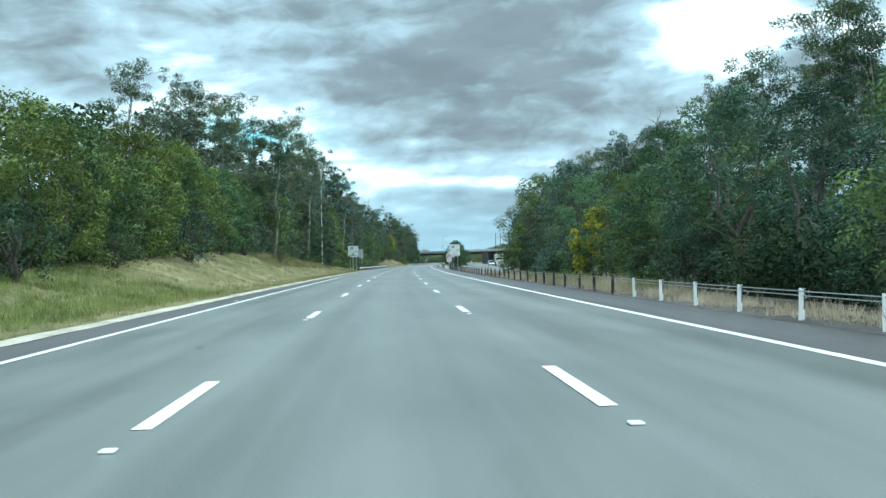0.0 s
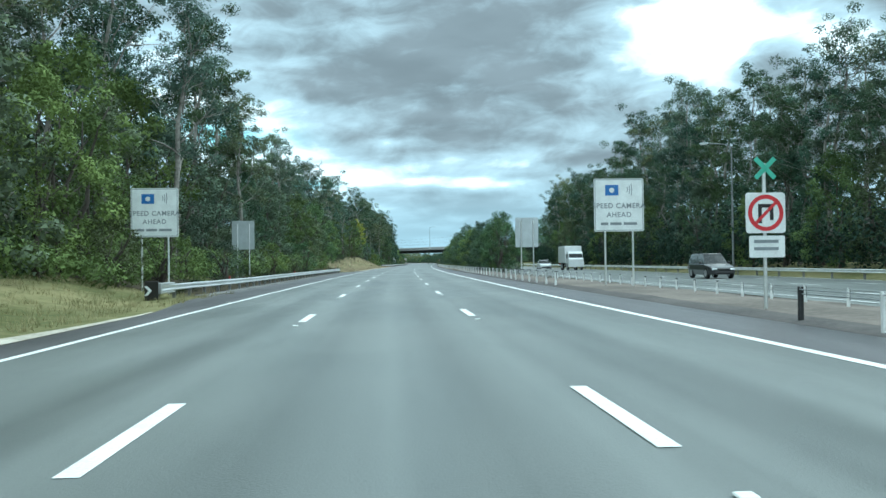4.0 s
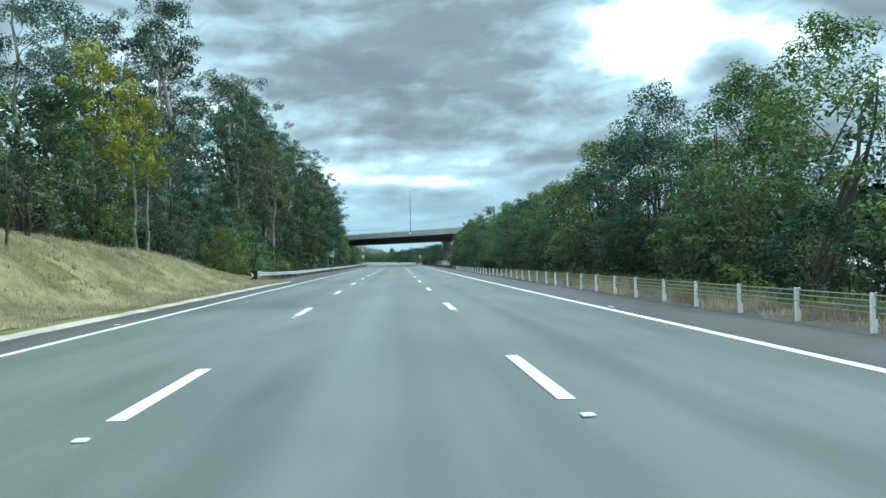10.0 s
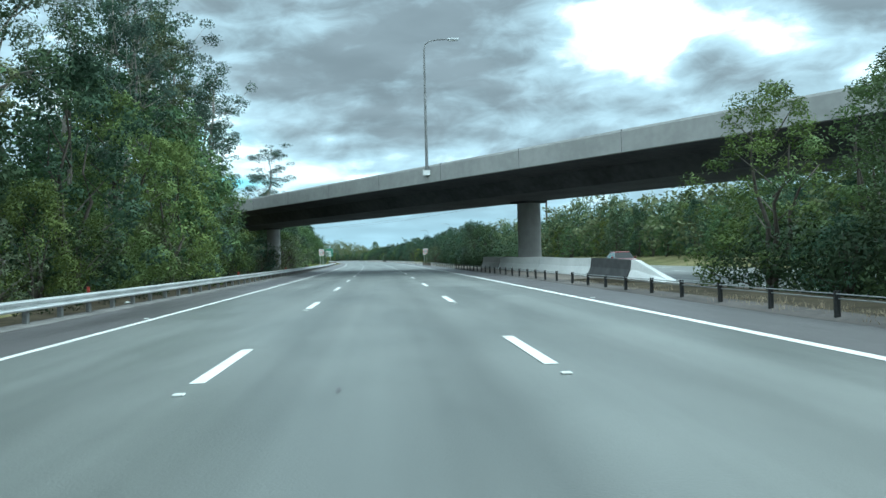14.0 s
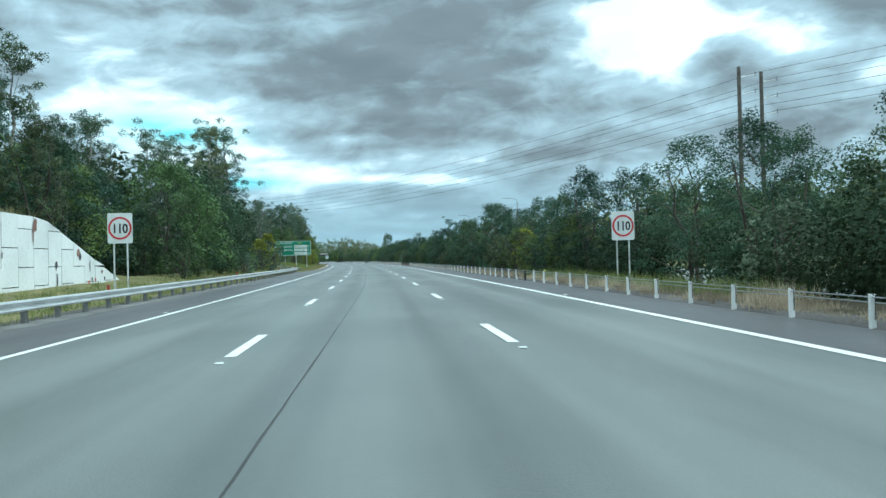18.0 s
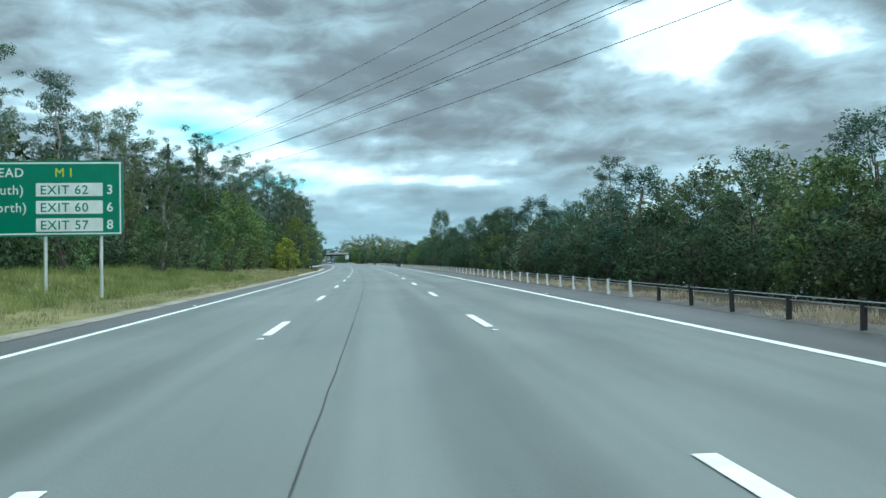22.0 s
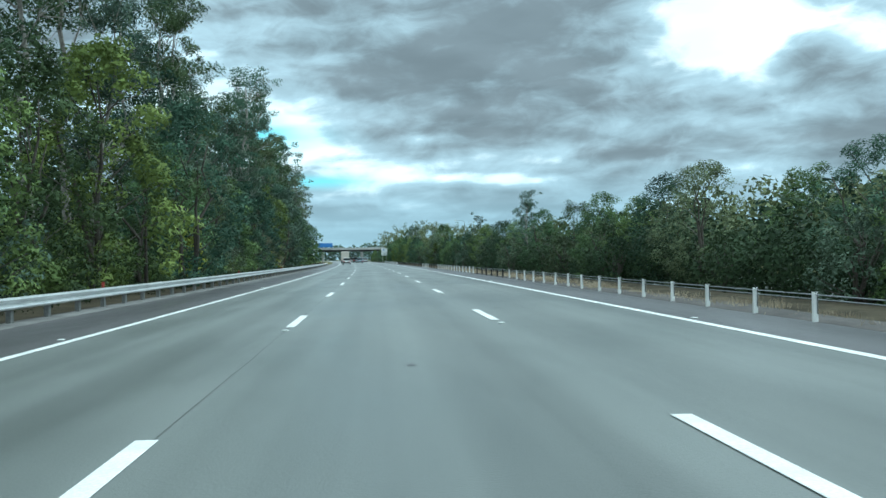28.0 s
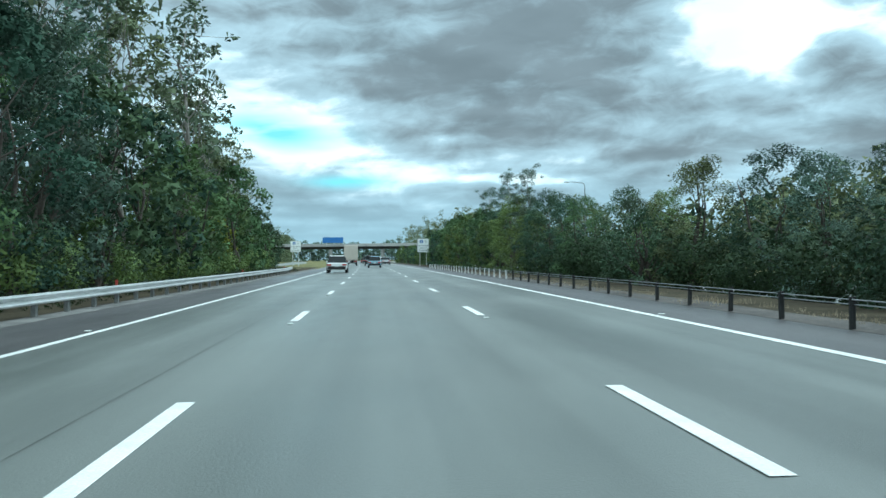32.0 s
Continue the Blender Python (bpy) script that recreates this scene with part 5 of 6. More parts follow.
# ---------------------------------------------------------------- the overbridge
def bridge(s_mid, x_a, s_a, x_b, s_b, width, z_top, z_fascia, z_soffit, label, left, right, name="overbridge"):
    a, b = at(s_a, x_a), at(s_b, x_b)
    e = (b - a).normalized()
    n = Vector((-e.y, e.x, 0))
    m = Matrix(((e.x, n.x, 0, a.x), (e.y, n.y, 0, a.y), (0, 0, 1, 0), (0, 0, 0, 1)))
    ob = thing(name, m, label, "bridge")
    W2 = width

    def prism(sec, x0, x1):
        bm = fresh()
        k = max(1, int((x1 - x0) / 6))
        rows_ = []
        for i in range(k + 1):
            x = x0 + (x1 - x0) * i / k
            rows_.append([bm.verts.new((x, u, z)) for u, z in sec])
        nn = len(sec)
        for i in range(k):
            for j in range(nn):
                bm.faces.new((rows_[i][j], rows_[i][(j + 1) % nn], rows_[i + 1][(j + 1) % nn], rows_[i + 1][j]))
        bm.faces.new(rows_[0])
        bm.faces.new(rows_[-1][::-1])
        bmesh.ops.recalc_face_normals(bm, faces=bm.faces)
        return bm

    # girder coloured far below the parapet to hold the shade under the deck
    part("deck", prism([(0.30, z_fascia), (0.30, z_fascia + 0.22), (W2 - 0.30, z_fascia + 0.22), (W2 - 0.30, z_fascia), (W2 - 2.8, z_fascia - 0.25), (W2 - 3.5, z_soffit), (3.8, z_soffit), (3.0, z_fascia - 0.25)], left, right), CONCRETE_DARK, ob, "concrete box girder with underside shade in its colour")
    for u0, u1, nm in ((0.0, 0.30, "parapet"), (W2 - 0.30, W2, "parapet")):
        pr = part(nm, prism([(u0, z_fascia - 0.06), (u0, z_top - 0.12), (u0 + (0.06 if u0 == 0 else 0), z_top), (u1 - (0 if u0 == 0 else 0.06), z_top), (u1, z_top - 0.12), (u1, z_fascia - 0.06)], left, right), CONCRETE, ob, "pale concrete parapet")
        x = left + 4
        while x < right:
            bm = box(fresh(), (x, u0 - 0.004, z_fascia - 0.05), (x + 0.025, u1 + 0.004, z_top + 0.003))
            part("joint", bm, CONCRETE_DARK, pr)
            x += 8.0
    return ob, e, n, m


ob, e, n, m = bridge(474, -11.4, 493.9, 14.4, 449.5, 13.7, 7.28, 6.2, 5.08, "skewed concrete overbridge carrying a road over the motorway", -45, 120)
inv = m.inverted()


def bridge_pier(parent, inv, s, x, r, z_top, stretch=1.0):
    c = inv @ at(s, x)
    bm = rod(fresh(), (0, 0, -0.6), (0, 0, z_top), r, r, 28)
    rod(bm, (0, 0, -0.6), (0, 0, 0.35), r * 1.06, r * 1.03, 28)
    o = part("pier", bm, CONCRETE, parent, "round pale concrete pier")
    o.matrix_basis = Matrix.Translation((c.x, c.y, 0)) @ Matrix.Diagonal((stretch, 1, 1, 1))
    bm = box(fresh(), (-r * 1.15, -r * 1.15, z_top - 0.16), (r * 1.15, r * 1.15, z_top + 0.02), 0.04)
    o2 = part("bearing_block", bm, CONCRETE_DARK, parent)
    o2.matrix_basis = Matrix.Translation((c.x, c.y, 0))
    return o


bridge_pier(ob, inv, 474.0, 11.2, 0.86, 5.10)
bridge_pier(ob, inv, 515.5, -12.35, 0.80, 5.10)
bridge_pier(ob, inv, 439.0, 31.0, 0.86, 5.10)
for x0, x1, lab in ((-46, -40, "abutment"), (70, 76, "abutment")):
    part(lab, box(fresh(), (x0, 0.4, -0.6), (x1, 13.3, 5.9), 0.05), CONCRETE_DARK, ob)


def lamp_post(m, h, arm, label, outreach_turn=0.0):
    post = thing("street_lamp", m, label, "street lamp", "street lamps")
    part("base_plate", box(fresh(), (-0.2, -0.2, 0), (0.2, 0.2, 0.06), 0.01), LAMP_STEEL, post)
    part("pole", rod(fresh(), (0, 0, 0.03), (0, 0, h - 0.6), 0.11, 0.06), LAMP_STEEL, post)
    bm = fresh()
    pts = [Vector((0, 0, h - 0.62)), Vector((0.08, 0, h - 0.25)), Vector((0.35, 0, h - 0.05)), Vector((arm * 0.6, 0, h + 0.05)), Vector((arm, 0, h + 0.08))]
    for p0, p1 in zip(pts[:-1], pts[1:]):
        rod(bm, p0, p1, 0.045, 0.04, 8)
    part("arm", bm, LAMP_STEEL, post)
    head = part("lamp_head", box(fresh(), (arm - 0.05, -0.13, h), (arm + 0.75, 0.13, h + 0.14), 0.05), SIGN_BACK, post)
    part("lens", box(fresh(), (arm + 0.1, -0.10, h - 0.03), (arm + 0.65, 0.10, h + 0.004), 0.01), REFLECTOR, head)
    return post


c = m @ Vector((29.6, -0.12, 7.05))
lp = lamp_post(pose(c.x, c.y, 6.95, 0, 0, math.degrees(heading(470))), 8.7, 1.6, "tall galvanised street lamp bracketed to the bridge parapet")
bm = box(fresh(), (-0.28, -0.12, -0.35), (0.28, 0.35, 0.05), 0.03)
part("bracket", bm, STEEL, lp)
c = m @ Vector((79, 13.5, 7.28))
lamp_post(pose(c.x, c.y, 7.2, 0, 0, 190), 9.6, 1.7, "tall galvanised street lamp on the far bridge parapet")
for s, x, h, turn in ((191.7, 30.7, 11.8, 180), (132, 30.7, 11.8, 180), (684.9, 29.6, 12.2, 180), (741.6, 29.8, 12.0, 180), (1060, 29.8, 12, 180)):
    lamp_post(stand(s, x, ground_z(s, x), turn), h, 2.2, "tall galvanised street lamp beside the oncoming carriageway")
pole = thing("camera_pole", stand(132.5, -13.3, ground_z(132.5, -13.3)), "slim tall grey steel pole in the verge", "pole")
part("pole", rod(fresh(), (0, 0, -0.3), (0, 0, 16.5), 0.09, 0.06), STEEL, pole)
part("cap", box(fresh(), (-0.12, -0.12, 16.4), (0.12, 0.12, 16.6), 0.03), LAMP_STEEL, pole)

# concrete barrier round the pier
bar = thing("concrete_barrier", stand(447, 10.9, 0), "stained white concrete barrier shielding the bridge pier", "barrier")
inv = bar.matrix_basis.inverted()


def jersey(s):
    x = float(np.interp(s, (446, 452, 470, 488, 494), (11.9, 10.75, 9.75, 9.6, 10.6)))
    z = ground_z(s, x) - 0.1
    f = ramp(s, 445.5, 448.5)
    hh = 0.25 + 0.80 * f
    return [(x - 0.36, z), (x - 0.34, z + 0.2), (x - 0.16, z + 0.2 + hh * 0.4), (x - 0.11, z + hh), (x + 0.11, z + hh), (x + 0.16, z + 0.2 + hh * 0.4), (x + 0.34, z + 0.2), (x + 0.36, z)]


for a, b, mat in ((445.5, 448.9, WALL_WHITE), (449.0, 453.4, CONCRETE_DARK), (453.5, 463.9, WALL_WHITE), (464.0, 477.9, WALL_WHITE), (478.0, 486.9, CONCRETE), (487.0, 494.0, CONCRETE)):
    me = sweep("barrier_segment", near_steps(a, b - 0.3, 1.5) + [b], jersey, mat, closed=True)
    me.transform(inv)
    part("barrier_segment", me, mat, bar)

# ---------------------------------------------------------------- retaining wall of whitewashed panels
wall = thing("retaining_wall", stand(545, -13.6, 0), "whitewashed concrete panel retaining wall with a sloping end", "retaining wall")
inv = wall.matrix_basis.inverted()


def wall_top(s):
    return float(np.interp(s, (536, 565.5, 577.2), (3.35, 3.15, 0.05)))


base_z = -0.35
col = 0
s = 536.0
while s < 577:
    z = base_z - (0.75 if col % 2 else 0.0)
    while z < wall_top(s) - 0.05:
        s1 = min(s + 1.47, 577.1)
        lo, t0, t1 = max(z, base_z), min(z + 1.465, wall_top(s)), min(z + 1.465, wall_top(s1))
        if max(t0, t1) - lo > 0.06:
            bm = fresh()
            dx = rng.uniform(-0.012, 0.012)
            lo0, lo1 = lo, lo
            quad = [(s, lo0), (s1, lo1), (s1, max(t1, lo + 0.01)), (s, max(t0, lo + 0.01))]
            fr = [bm.verts.new(inv @ at(q, -13.45 + dx, z_)) for q, z_ in quad]
            bk = [bm.verts.new(inv @ at(q, -13.75, z_)) for q, z_ in quad]
            bm.faces.new(fr)
            bm.faces.new(bk[::-1])
            for i in range(4):
                bm.faces.new((fr[i], fr[(i + 1) % 4], bk[(i + 1) % 4], bk[i]))
            bmesh.ops.recalc_face_normals(bm, faces=bm.faces)
            part("panel", bm, WALL_WHITE, wall)
        z += 1.5
    s += 1.5
    col += 1
me = sweep("backing", near_steps(536, 576.5, 3), lambda s: [(-13.62, base_z - 0.3), (-13.62, wall_top(s) - 0.06), (-13.9, wall_top(s) - 0.06), (-13.9, base_z - 0.3)], CONCRETE_DARK, closed=True)
me.transform(inv)
part("backing", me, CONCRETE_DARK, wall)
for sx, zz, ww, mt in ((571.0, 0.35, 0.16, SIGN_RED), (571.5, 0.5, 0.10, SIGN_BLACK), (572.0, 0.45, 0.12, SIGN_RED), (566.8, 1.2, 0.2, CONCRETE_DARK), (569.8, 1.6, 0.25, CONCRETE_DARK), (573.4, 0.5, 0.12, CONCRETE_DARK)):
    nn = 8
    pts = [inv @ at(sx + ww * math.cos(6.283 * k / nn) * rng.uniform(0.5, 1.2), -13.43, zz + ww * math.sin(6.283 * k / nn) * rng.uniform(0.5, 1.2)) for k in range(nn)]
    part("stain", mesh_from("stain", pts, [tuple(range(nn))], mt), mt, wall)


RUST = mottled("rusty_run_off", (0.16, 0.075, 0.06), (0.34, 0.22, 0.19), 2.0, 12, 0.9)
for sx, zz, ww, hh, mt in ((559.2, 2.75, 0.16, 0.42, RUST), (559.5, 2.95, 0.30, 0.20, RUST), (564.6, 2.80, 0.22, 0.30, RUST), (564.4, 2.45, 0.08, 0.35, RUST), (569.6, 1.72, 0.24, 0.20, RUST), (571.2, 1.15, 0.05, 0.40, CONCRETE_DARK), (566.9, 0.55, 0.10, 0.34, CONCRETE_DARK), (561.5, 1.6, 0.06, 0.16, CONCRETE_DARK), (556.0, 1.2, 0.12, 0.10, RUST), (573.0, 0.85, 0.16, 0.12, RUST)):
    nn = 12
    pts = [inv @ at(sx + ww * math.cos(6.283 * k / nn) * rng.uniform(0.5, 1.15), -13.425, zz + hh * math.sin(6.283 * k / nn) * rng.uniform(0.6, 1.15)) for k in range(nn)]
    part("stain", mesh_from("stain", pts, [tuple(range(nn))], mt), mt, wall)


# ---------------------------------------------------------------- power line
def power_pole(s, x, h, side):
    z = ground_z(s, x)
    pole = thing("power_pole", stand(s, x, z), "tall timber power pole with three cross arms", "power pole", "power poles")
    part("pole", rod(fresh(), (0, 0, -0.5), (0, 0, h - z), 0.30, 0.20, 12), TIMBER, pole)
    tips = []
    for k in range(3):
        zz = h - z - 1.2 - 1.9 * k
        arm = part("cross_arm", rod(fresh(), (0, 0, zz), (1.7 * side, -0.4 * side, zz + 0.25), 0.06, 0.04), STEEL, pole)
        part("insulator", rod(fresh(), (1.7 * side, -0.4 * side, zz + 0.1), (1.7 * side, -0.4 * side, zz + 0.62), 0.07, 0.05, 8), SIGN_GREY, arm)
        tips.append(pole.matrix_basis @ Vector((1.7 * side, -0.4 * side, zz + 0.45)))
    return tips


def cable_run(a, b, sag, r=0.022, label="black overhead power conductor sagging between poles"):
    verts, faces = [], []
    n = 28
    path = [a.lerp(b, k / n) - Vector((0, 0, sag * 4 * (k / n) * (1 - k / n))) for k in range(n + 1)]
    v, f = tube(path, [r] * (n + 1), 4)
    return tagged(new("power_line", mesh_from("power_line", v, f, WIRE)), label, "power line", "power lines")


tips_a, tips_b = power_pole(621.0, 42.3, 21.9, 1), power_pole(623.5, 46.2, 21.9, 1)
tips_c, tips_d = power_pole(780.4, -29.6, 19.6, 1), power_pole(782.3, -25.6, 19.3, 1)
for p0, p1 in zip(tips_a + tips_b, tips_c + tips_d):
    cable_run(p0, p1, 2.6)
    cable_run(p0, p0 + (p0 - p1) * 0.8 + Vector((0, 0, 2)), 2.0)
    cable_run(p1, p1 + (p1 - p0) * 0.8 + Vector((0, 0, 2)), 2.0)


# ---------------------------------------------------------------- vehicles
def loft(bm, sections):
    """Skin a run of closed outlines of the same count."""
    rows_ = [[bm.verts.new(p) for p in sec] for sec in sections]
    n = len(rows_[0])
    for r0, r1 in zip(rows_[:-1], rows_[1:]):
        for j in range(n):
            bm.faces.new((r0[j], r0[(j + 1) % n], r1[(j + 1) % n], r1[j]))
    bm.faces.new(rows_[0][::-1])
    bm.faces.new(rows_[-1])
    bmesh.ops.recalc_face_normals(bm, faces=bm.faces)
    return bm


def wheel_under(parent, x, y, r):
    bm = fresh()
    bmesh.ops.create_cone(bm, cap_ends=True, segments=20, radius1=r, radius2=r, depth=0.22, matrix=pose(x, y, r, 0, 90, 0))
    bmesh.ops.bevel(bm, geom=[ed for ed in bm.edges if len(ed.link_faces) == 2 and any(len(f.verts) > 4 for f in ed.link_faces)], offset=0.03, segments=1, affect="EDGES")
    tyre = part("tyre", bm, TYRE, parent)
    bm = fresh()
    bmesh.ops.create_cone(bm, cap_ends=True, segments=14, radius1=r * 0.62, radius2=r * 0.62, depth=0.235, matrix=pose(x, y, r, 0, 90, 0))
    part("rim", bm, RIM, tyre)


def car(m, paint, length, width, height, label, style="sedan", category="car"):
    ob = thing({"ute": "utility_truck", "suv": "sport_utility_car"}.get(style, "car"), m, label, category, "vehicles on the motorway")
    L2, W, H = length / 2, width / 2, height
    belt = H * (0.60 if style != "sedan" else 0.62)
    clear = 0.20 if style == "sedan" else 0.27
    secs = []
    ys = [(-L2, 0.80, clear + 0.14, belt * 0.90), (-L2 + 0.08, 0.92, clear + 0.02, belt * 0.97), (-L2 * 0.72, 1.0, clear, belt), (0, 1.0, clear, belt), (L2 * 0.45, 1.0, clear, belt * 0.98), (L2 * 0.80, 0.97, clear, belt * 0.86), (L2 - 0.08, 0.86, clear + 0.02, belt * 0.74), (L2, 0.74, clear + 0.14, belt * 0.66)]
    for y, wf, z0, z1 in ys:
        w = W * wf
        secs.append([(-w * 0.92, y, z0), (w * 0.92, y, z0), (w, y, z0 + (z1 - z0) * 0.45), (w * 0.97, y, z1 - 0.06), (w * 0.86, y, z1), (-w * 0.86, y, z1), (-w * 0.97, y, z1 - 0.06), (-w, y, z0 + (z1 - z0) * 0.45)])
    body = part("body", loft(fresh(), secs), paint, ob)
    # cabin: glasshouse and roof
    back = {"sedan": -L2 * 0.72, "suv": -L2 * 0.93, "hatch": -L2 * 0.90, "ute": -L2 * 0.12}[style]
    front = L2 * 0.42
    rb = {"sedan": 0.62, "suv": 0.16, "hatch": 0.40, "ute": 0.12}[style]
    w0, w1 = W * 0.88, W * 0.70
    bm = fresh()
    lo = [(-w0, back, belt - 0.02), (w0, back, belt - 0.02), (w0, front, belt - 0.02), (-w0, front, belt - 0.02)]
    hi = [(-w1, back + rb, H - 0.05), (w1, back + rb, H - 0.05), (w1, front - 0.75, H - 0.05), (-w1, front - 0.75, H - 0.05)]
    loft(bm, [lo, hi])
    glass = part("glasshouse", bm, GLASS_DARK, ob, "dark tinted car windows")
    bm = fresh()
    o2 = [(x * 1.03, y + (0.06 if y > 0 else -0.04), H - 0.06) for x, y, z in hi]
    o3 = [(x * 0.9, y * 0.97, H) for x, y, z in hi]
    loft(bm, [o2, o3])
    part("roof", bm, paint, ob)
    for sx in (-1, 1):
        for (yl, yh, wd) in ((front, front - 0.75, 0.07), ((front + back) / 2 - 0.1, (front + back) / 2 - 0.12, 0.09), (back, back + rb, 0.16)):
            bm = fresh()
            a0, a1 = Vector((sx * w0 * 1.005, yl, belt - 0.02)), Vector((sx * w1 * 1.01, yh, H - 0.05))
            vs = [bm.verts.new(p) for p in (a0 + Vector((0.01 * sx, -wd / 2, 0)), a0 + Vector((0.01 * sx, wd / 2, 0)), a1 + Vector((0.01 * sx, wd / 2, 0)), a1 + Vector((0.01 * sx, -wd / 2, 0)))]
            bm.faces.new(vs if sx > 0 else vs[::-1])
            part("pillar", bm, paint, ob)
        part("mirror", box(fresh(), (sx * (W * 0.97), front - 0.35, belt - 0.02), (sx * (W + 0.16), front - 0.22, belt + 0.13), 0.03), paint, ob)
        part("tail_light", box(fresh(), (sx * W * 0.50, -L2 - 0.015, belt * 0.70), (sx * W * 0.90, -L2 + 0.14, belt * 0.86), 0.02), LIGHT_RED, ob, "red tail light")
        part("head_light", box(fresh(), (sx * W * 0.46, L2 - 0.22, belt * 0.56), (sx * W * 0.84, L2 + 0.012, belt * 0.69), 0.03), LIGHT_CLEAR, ob, "clear head light")
        for y in (-L2 * 0.62, L2 * 0.62):
            wheel_under(ob, sx * (W - 0.12), y, 0.32 if style in ("sedan", "hatch") else 0.37)
    part("rear_bumper", box(fresh(), (-W * 0.84, -L2 - 0.05, clear + 0.05), (W * 0.84, -L2 + 0.12, clear + 0.32), 0.05), TRIM_BLACK, ob, "dark lower rear bumper")
    part("front_bumper", box(fresh(), (-W * 0.72, L2 - 0.12, clear + 0.03), (W * 0.72, L2 + 0.05, clear + 0.22), 0.05), TRIM_BLACK, ob)
    part("number_plate", box(fresh(), (-0.19, -L2 - 0.065, belt * 0.62), (0.19, -L2 - 0.02, belt * 0.62 + 0.12), 0.006), SIGN_WHITE, ob, "blank number plate")
    if style == "ute":
        part("tray", box(fresh(), (-W * 0.95, -L2 + 0.05, belt - 0.1), (W * 0.95, back - 0.05, belt + 0.06), 0.04), paint, ob)
        part("roof_rack", box(fresh(), (-W * 0.6, back + 0.2, H + 0.02), (W * 0.6, front - 0.9, H + 0.08), 0.02), TRIM_BLACK, ob)
    if style in ("suv", "hatch", "sedan"):
        part("rear_window", box(fresh(), (-w1 * 0.85, back - 0.012, belt + 0.05), (w1 * 0.85, back + 0.03, H - 0.22), 0.02, m=pose(0, 0, 0)), GLASS_DARK, ob) if style == "suv" else None
    return ob


def box_truck(m, paint, label, length=9.0, height=3.7, width=2.45):
    ob = thing("box_truck", m, label, "truck", "vehicles on the motorway")
    L2 = length / 2
    cargo = part("cargo_box", box(fresh(), (-width / 2, -L2, 1.0), (width / 2, L2 - 2.2, height), 0.05), paint, ob)
    for sx in (-1, 1):
        part("door_panel", box(fresh(), (sx * 0.03, -L2 - 0.02, 1.08), (sx * (width / 2 - 0.08), -L2 + 0.02, height - 0.1), 0.01), paint, cargo)
    part("chassis", box(fresh(), (-0.45, -L2 + 0.1, 0.62), (0.45, L2 - 0.3, 0.98), 0.03), TRIM_BLACK, ob)
    w = width / 2 * 0.9
    secs = []
    for y, z1 in ((L2 - 2.05, 2.55), (L2 - 0.75, 2.55), (L2 - 0.25, 1.65), (L2, 1.5)):
        secs.append([(-w, y, 0.45), (w, y, 0.45), (w, y, z1 * 0.7), (w * 0.92, y, z1), (-w * 0.92, y, z1), (-w, y, z1 * 0.7)])
    part("cab", loft(fresh(), secs), PAINT_WHITE, ob, "white truck cab")
    bm = fresh()
    vs = [bm.verts.new(p) for p in ((-w * 0.86, L2 - 0.74 + 0.03, 2.45), (w * 0.86, L2 - 0.74 + 0.03, 2.45), (w * 0.9, L2 - 0.24, 1.70), (-w * 0.9, L2 - 0.24, 1.70))]
    bm.faces.new(vs)
    part("windscreen", bm, GLASS_DARK, ob)
    for sx in (-1, 1):
        part("side_window", box(fresh(), (sx * (w - 0.02), L2 - 1.75, 1.6), (sx * (w + 0.012), L2 - 0.85, 2.2), 0.01), GLASS_DARK, ob)
        part("head_light", box(fresh(), (sx * w * 0.55, L2 - 0.05, 0.85), (sx * w * 0.9, L2 + 0.02, 1.05), 0.02), LIGHT_CLEAR, ob)
        part("tail_light", box(fresh(), (sx * 0.6, -L2 - 0.03, 0.75), (sx * 1.05, -L2 + 0.05, 0.9), 0.01), LIGHT_RED, ob)
        for y in (-L2 * 0.55, -L2 * 0.32, L2 * 0.66):
            wheel_under(ob, sx * (w - 0.1), y, 0.48)
    part("bumper", box(fresh(), (-w, -L2 + 0.02, 0.45), (w, -L2 + 0.14, 0.6), 0.02), TRIM_BLACK, ob)
    return ob


def lane_pose(s, x, turn=0.0):
    return stand(s, x, FALL * x + 0.008, turn)


car(lane_pose(1020, -3.3), PAINT_WHITE, 4.6, 1.85, 1.52, "white sport utility car with dark lower bumper in the kerb-side lane", "hatch")
box_truck(lane_pose(1100, -3.25), PAINT_TAN, "tan box truck with a plain rear in the kerb-side lane")
car(lane_pose(1058, 0.35), PAINT_SKY, 4.2, 1.80, 1.52, "light blue hatchback with a dark bumper in the middle lane", "hatch")
car(lane_pose(1094, 0.1), PAINT_BLACK, 4.9, 1.92, 1.80, "dark utility vehicle in the middle lane", "suv")
car(lane_pose(1112, 3.45), PAINT_SILVER, 4.5, 1.80, 1.48, "silver sedan in the median-side lane", "sedan")
car(lane_pose(1134, 3.3), PAINT_WHITE, 4.5, 1.80, 1.46, "white sedan further on in the median-side lane", "sedan")
car(lane_pose(1150, 0.1), PAINT_BLACK, 4.8, 1.9, 1.75, "black utility car ahead in the middle lane", "suv")
car(lane_pose(1142, -3.3), PAINT_WHITE, 4.7, 1.85, 1.7, "white van-like car ahead of the truck", "suv")
car(lane_pose(1185, 0.0), PAINT_RED, 4.4, 1.8, 1.5, "dark red hatchback far ahead in the middle lane", "hatch")
car(lane_pose(1200, 3.4), PAINT_BLACK, 4.8, 1.9, 1.75, "black sport utility car far ahead in the median-side lane", "suv")
car(stand(1105, -18.5, ground_z(1105, -18.5) + 0.07), PAINT_SILVER, 4.5, 1.8, 1.5, "silver sedan on the entry ramp", "sedan")
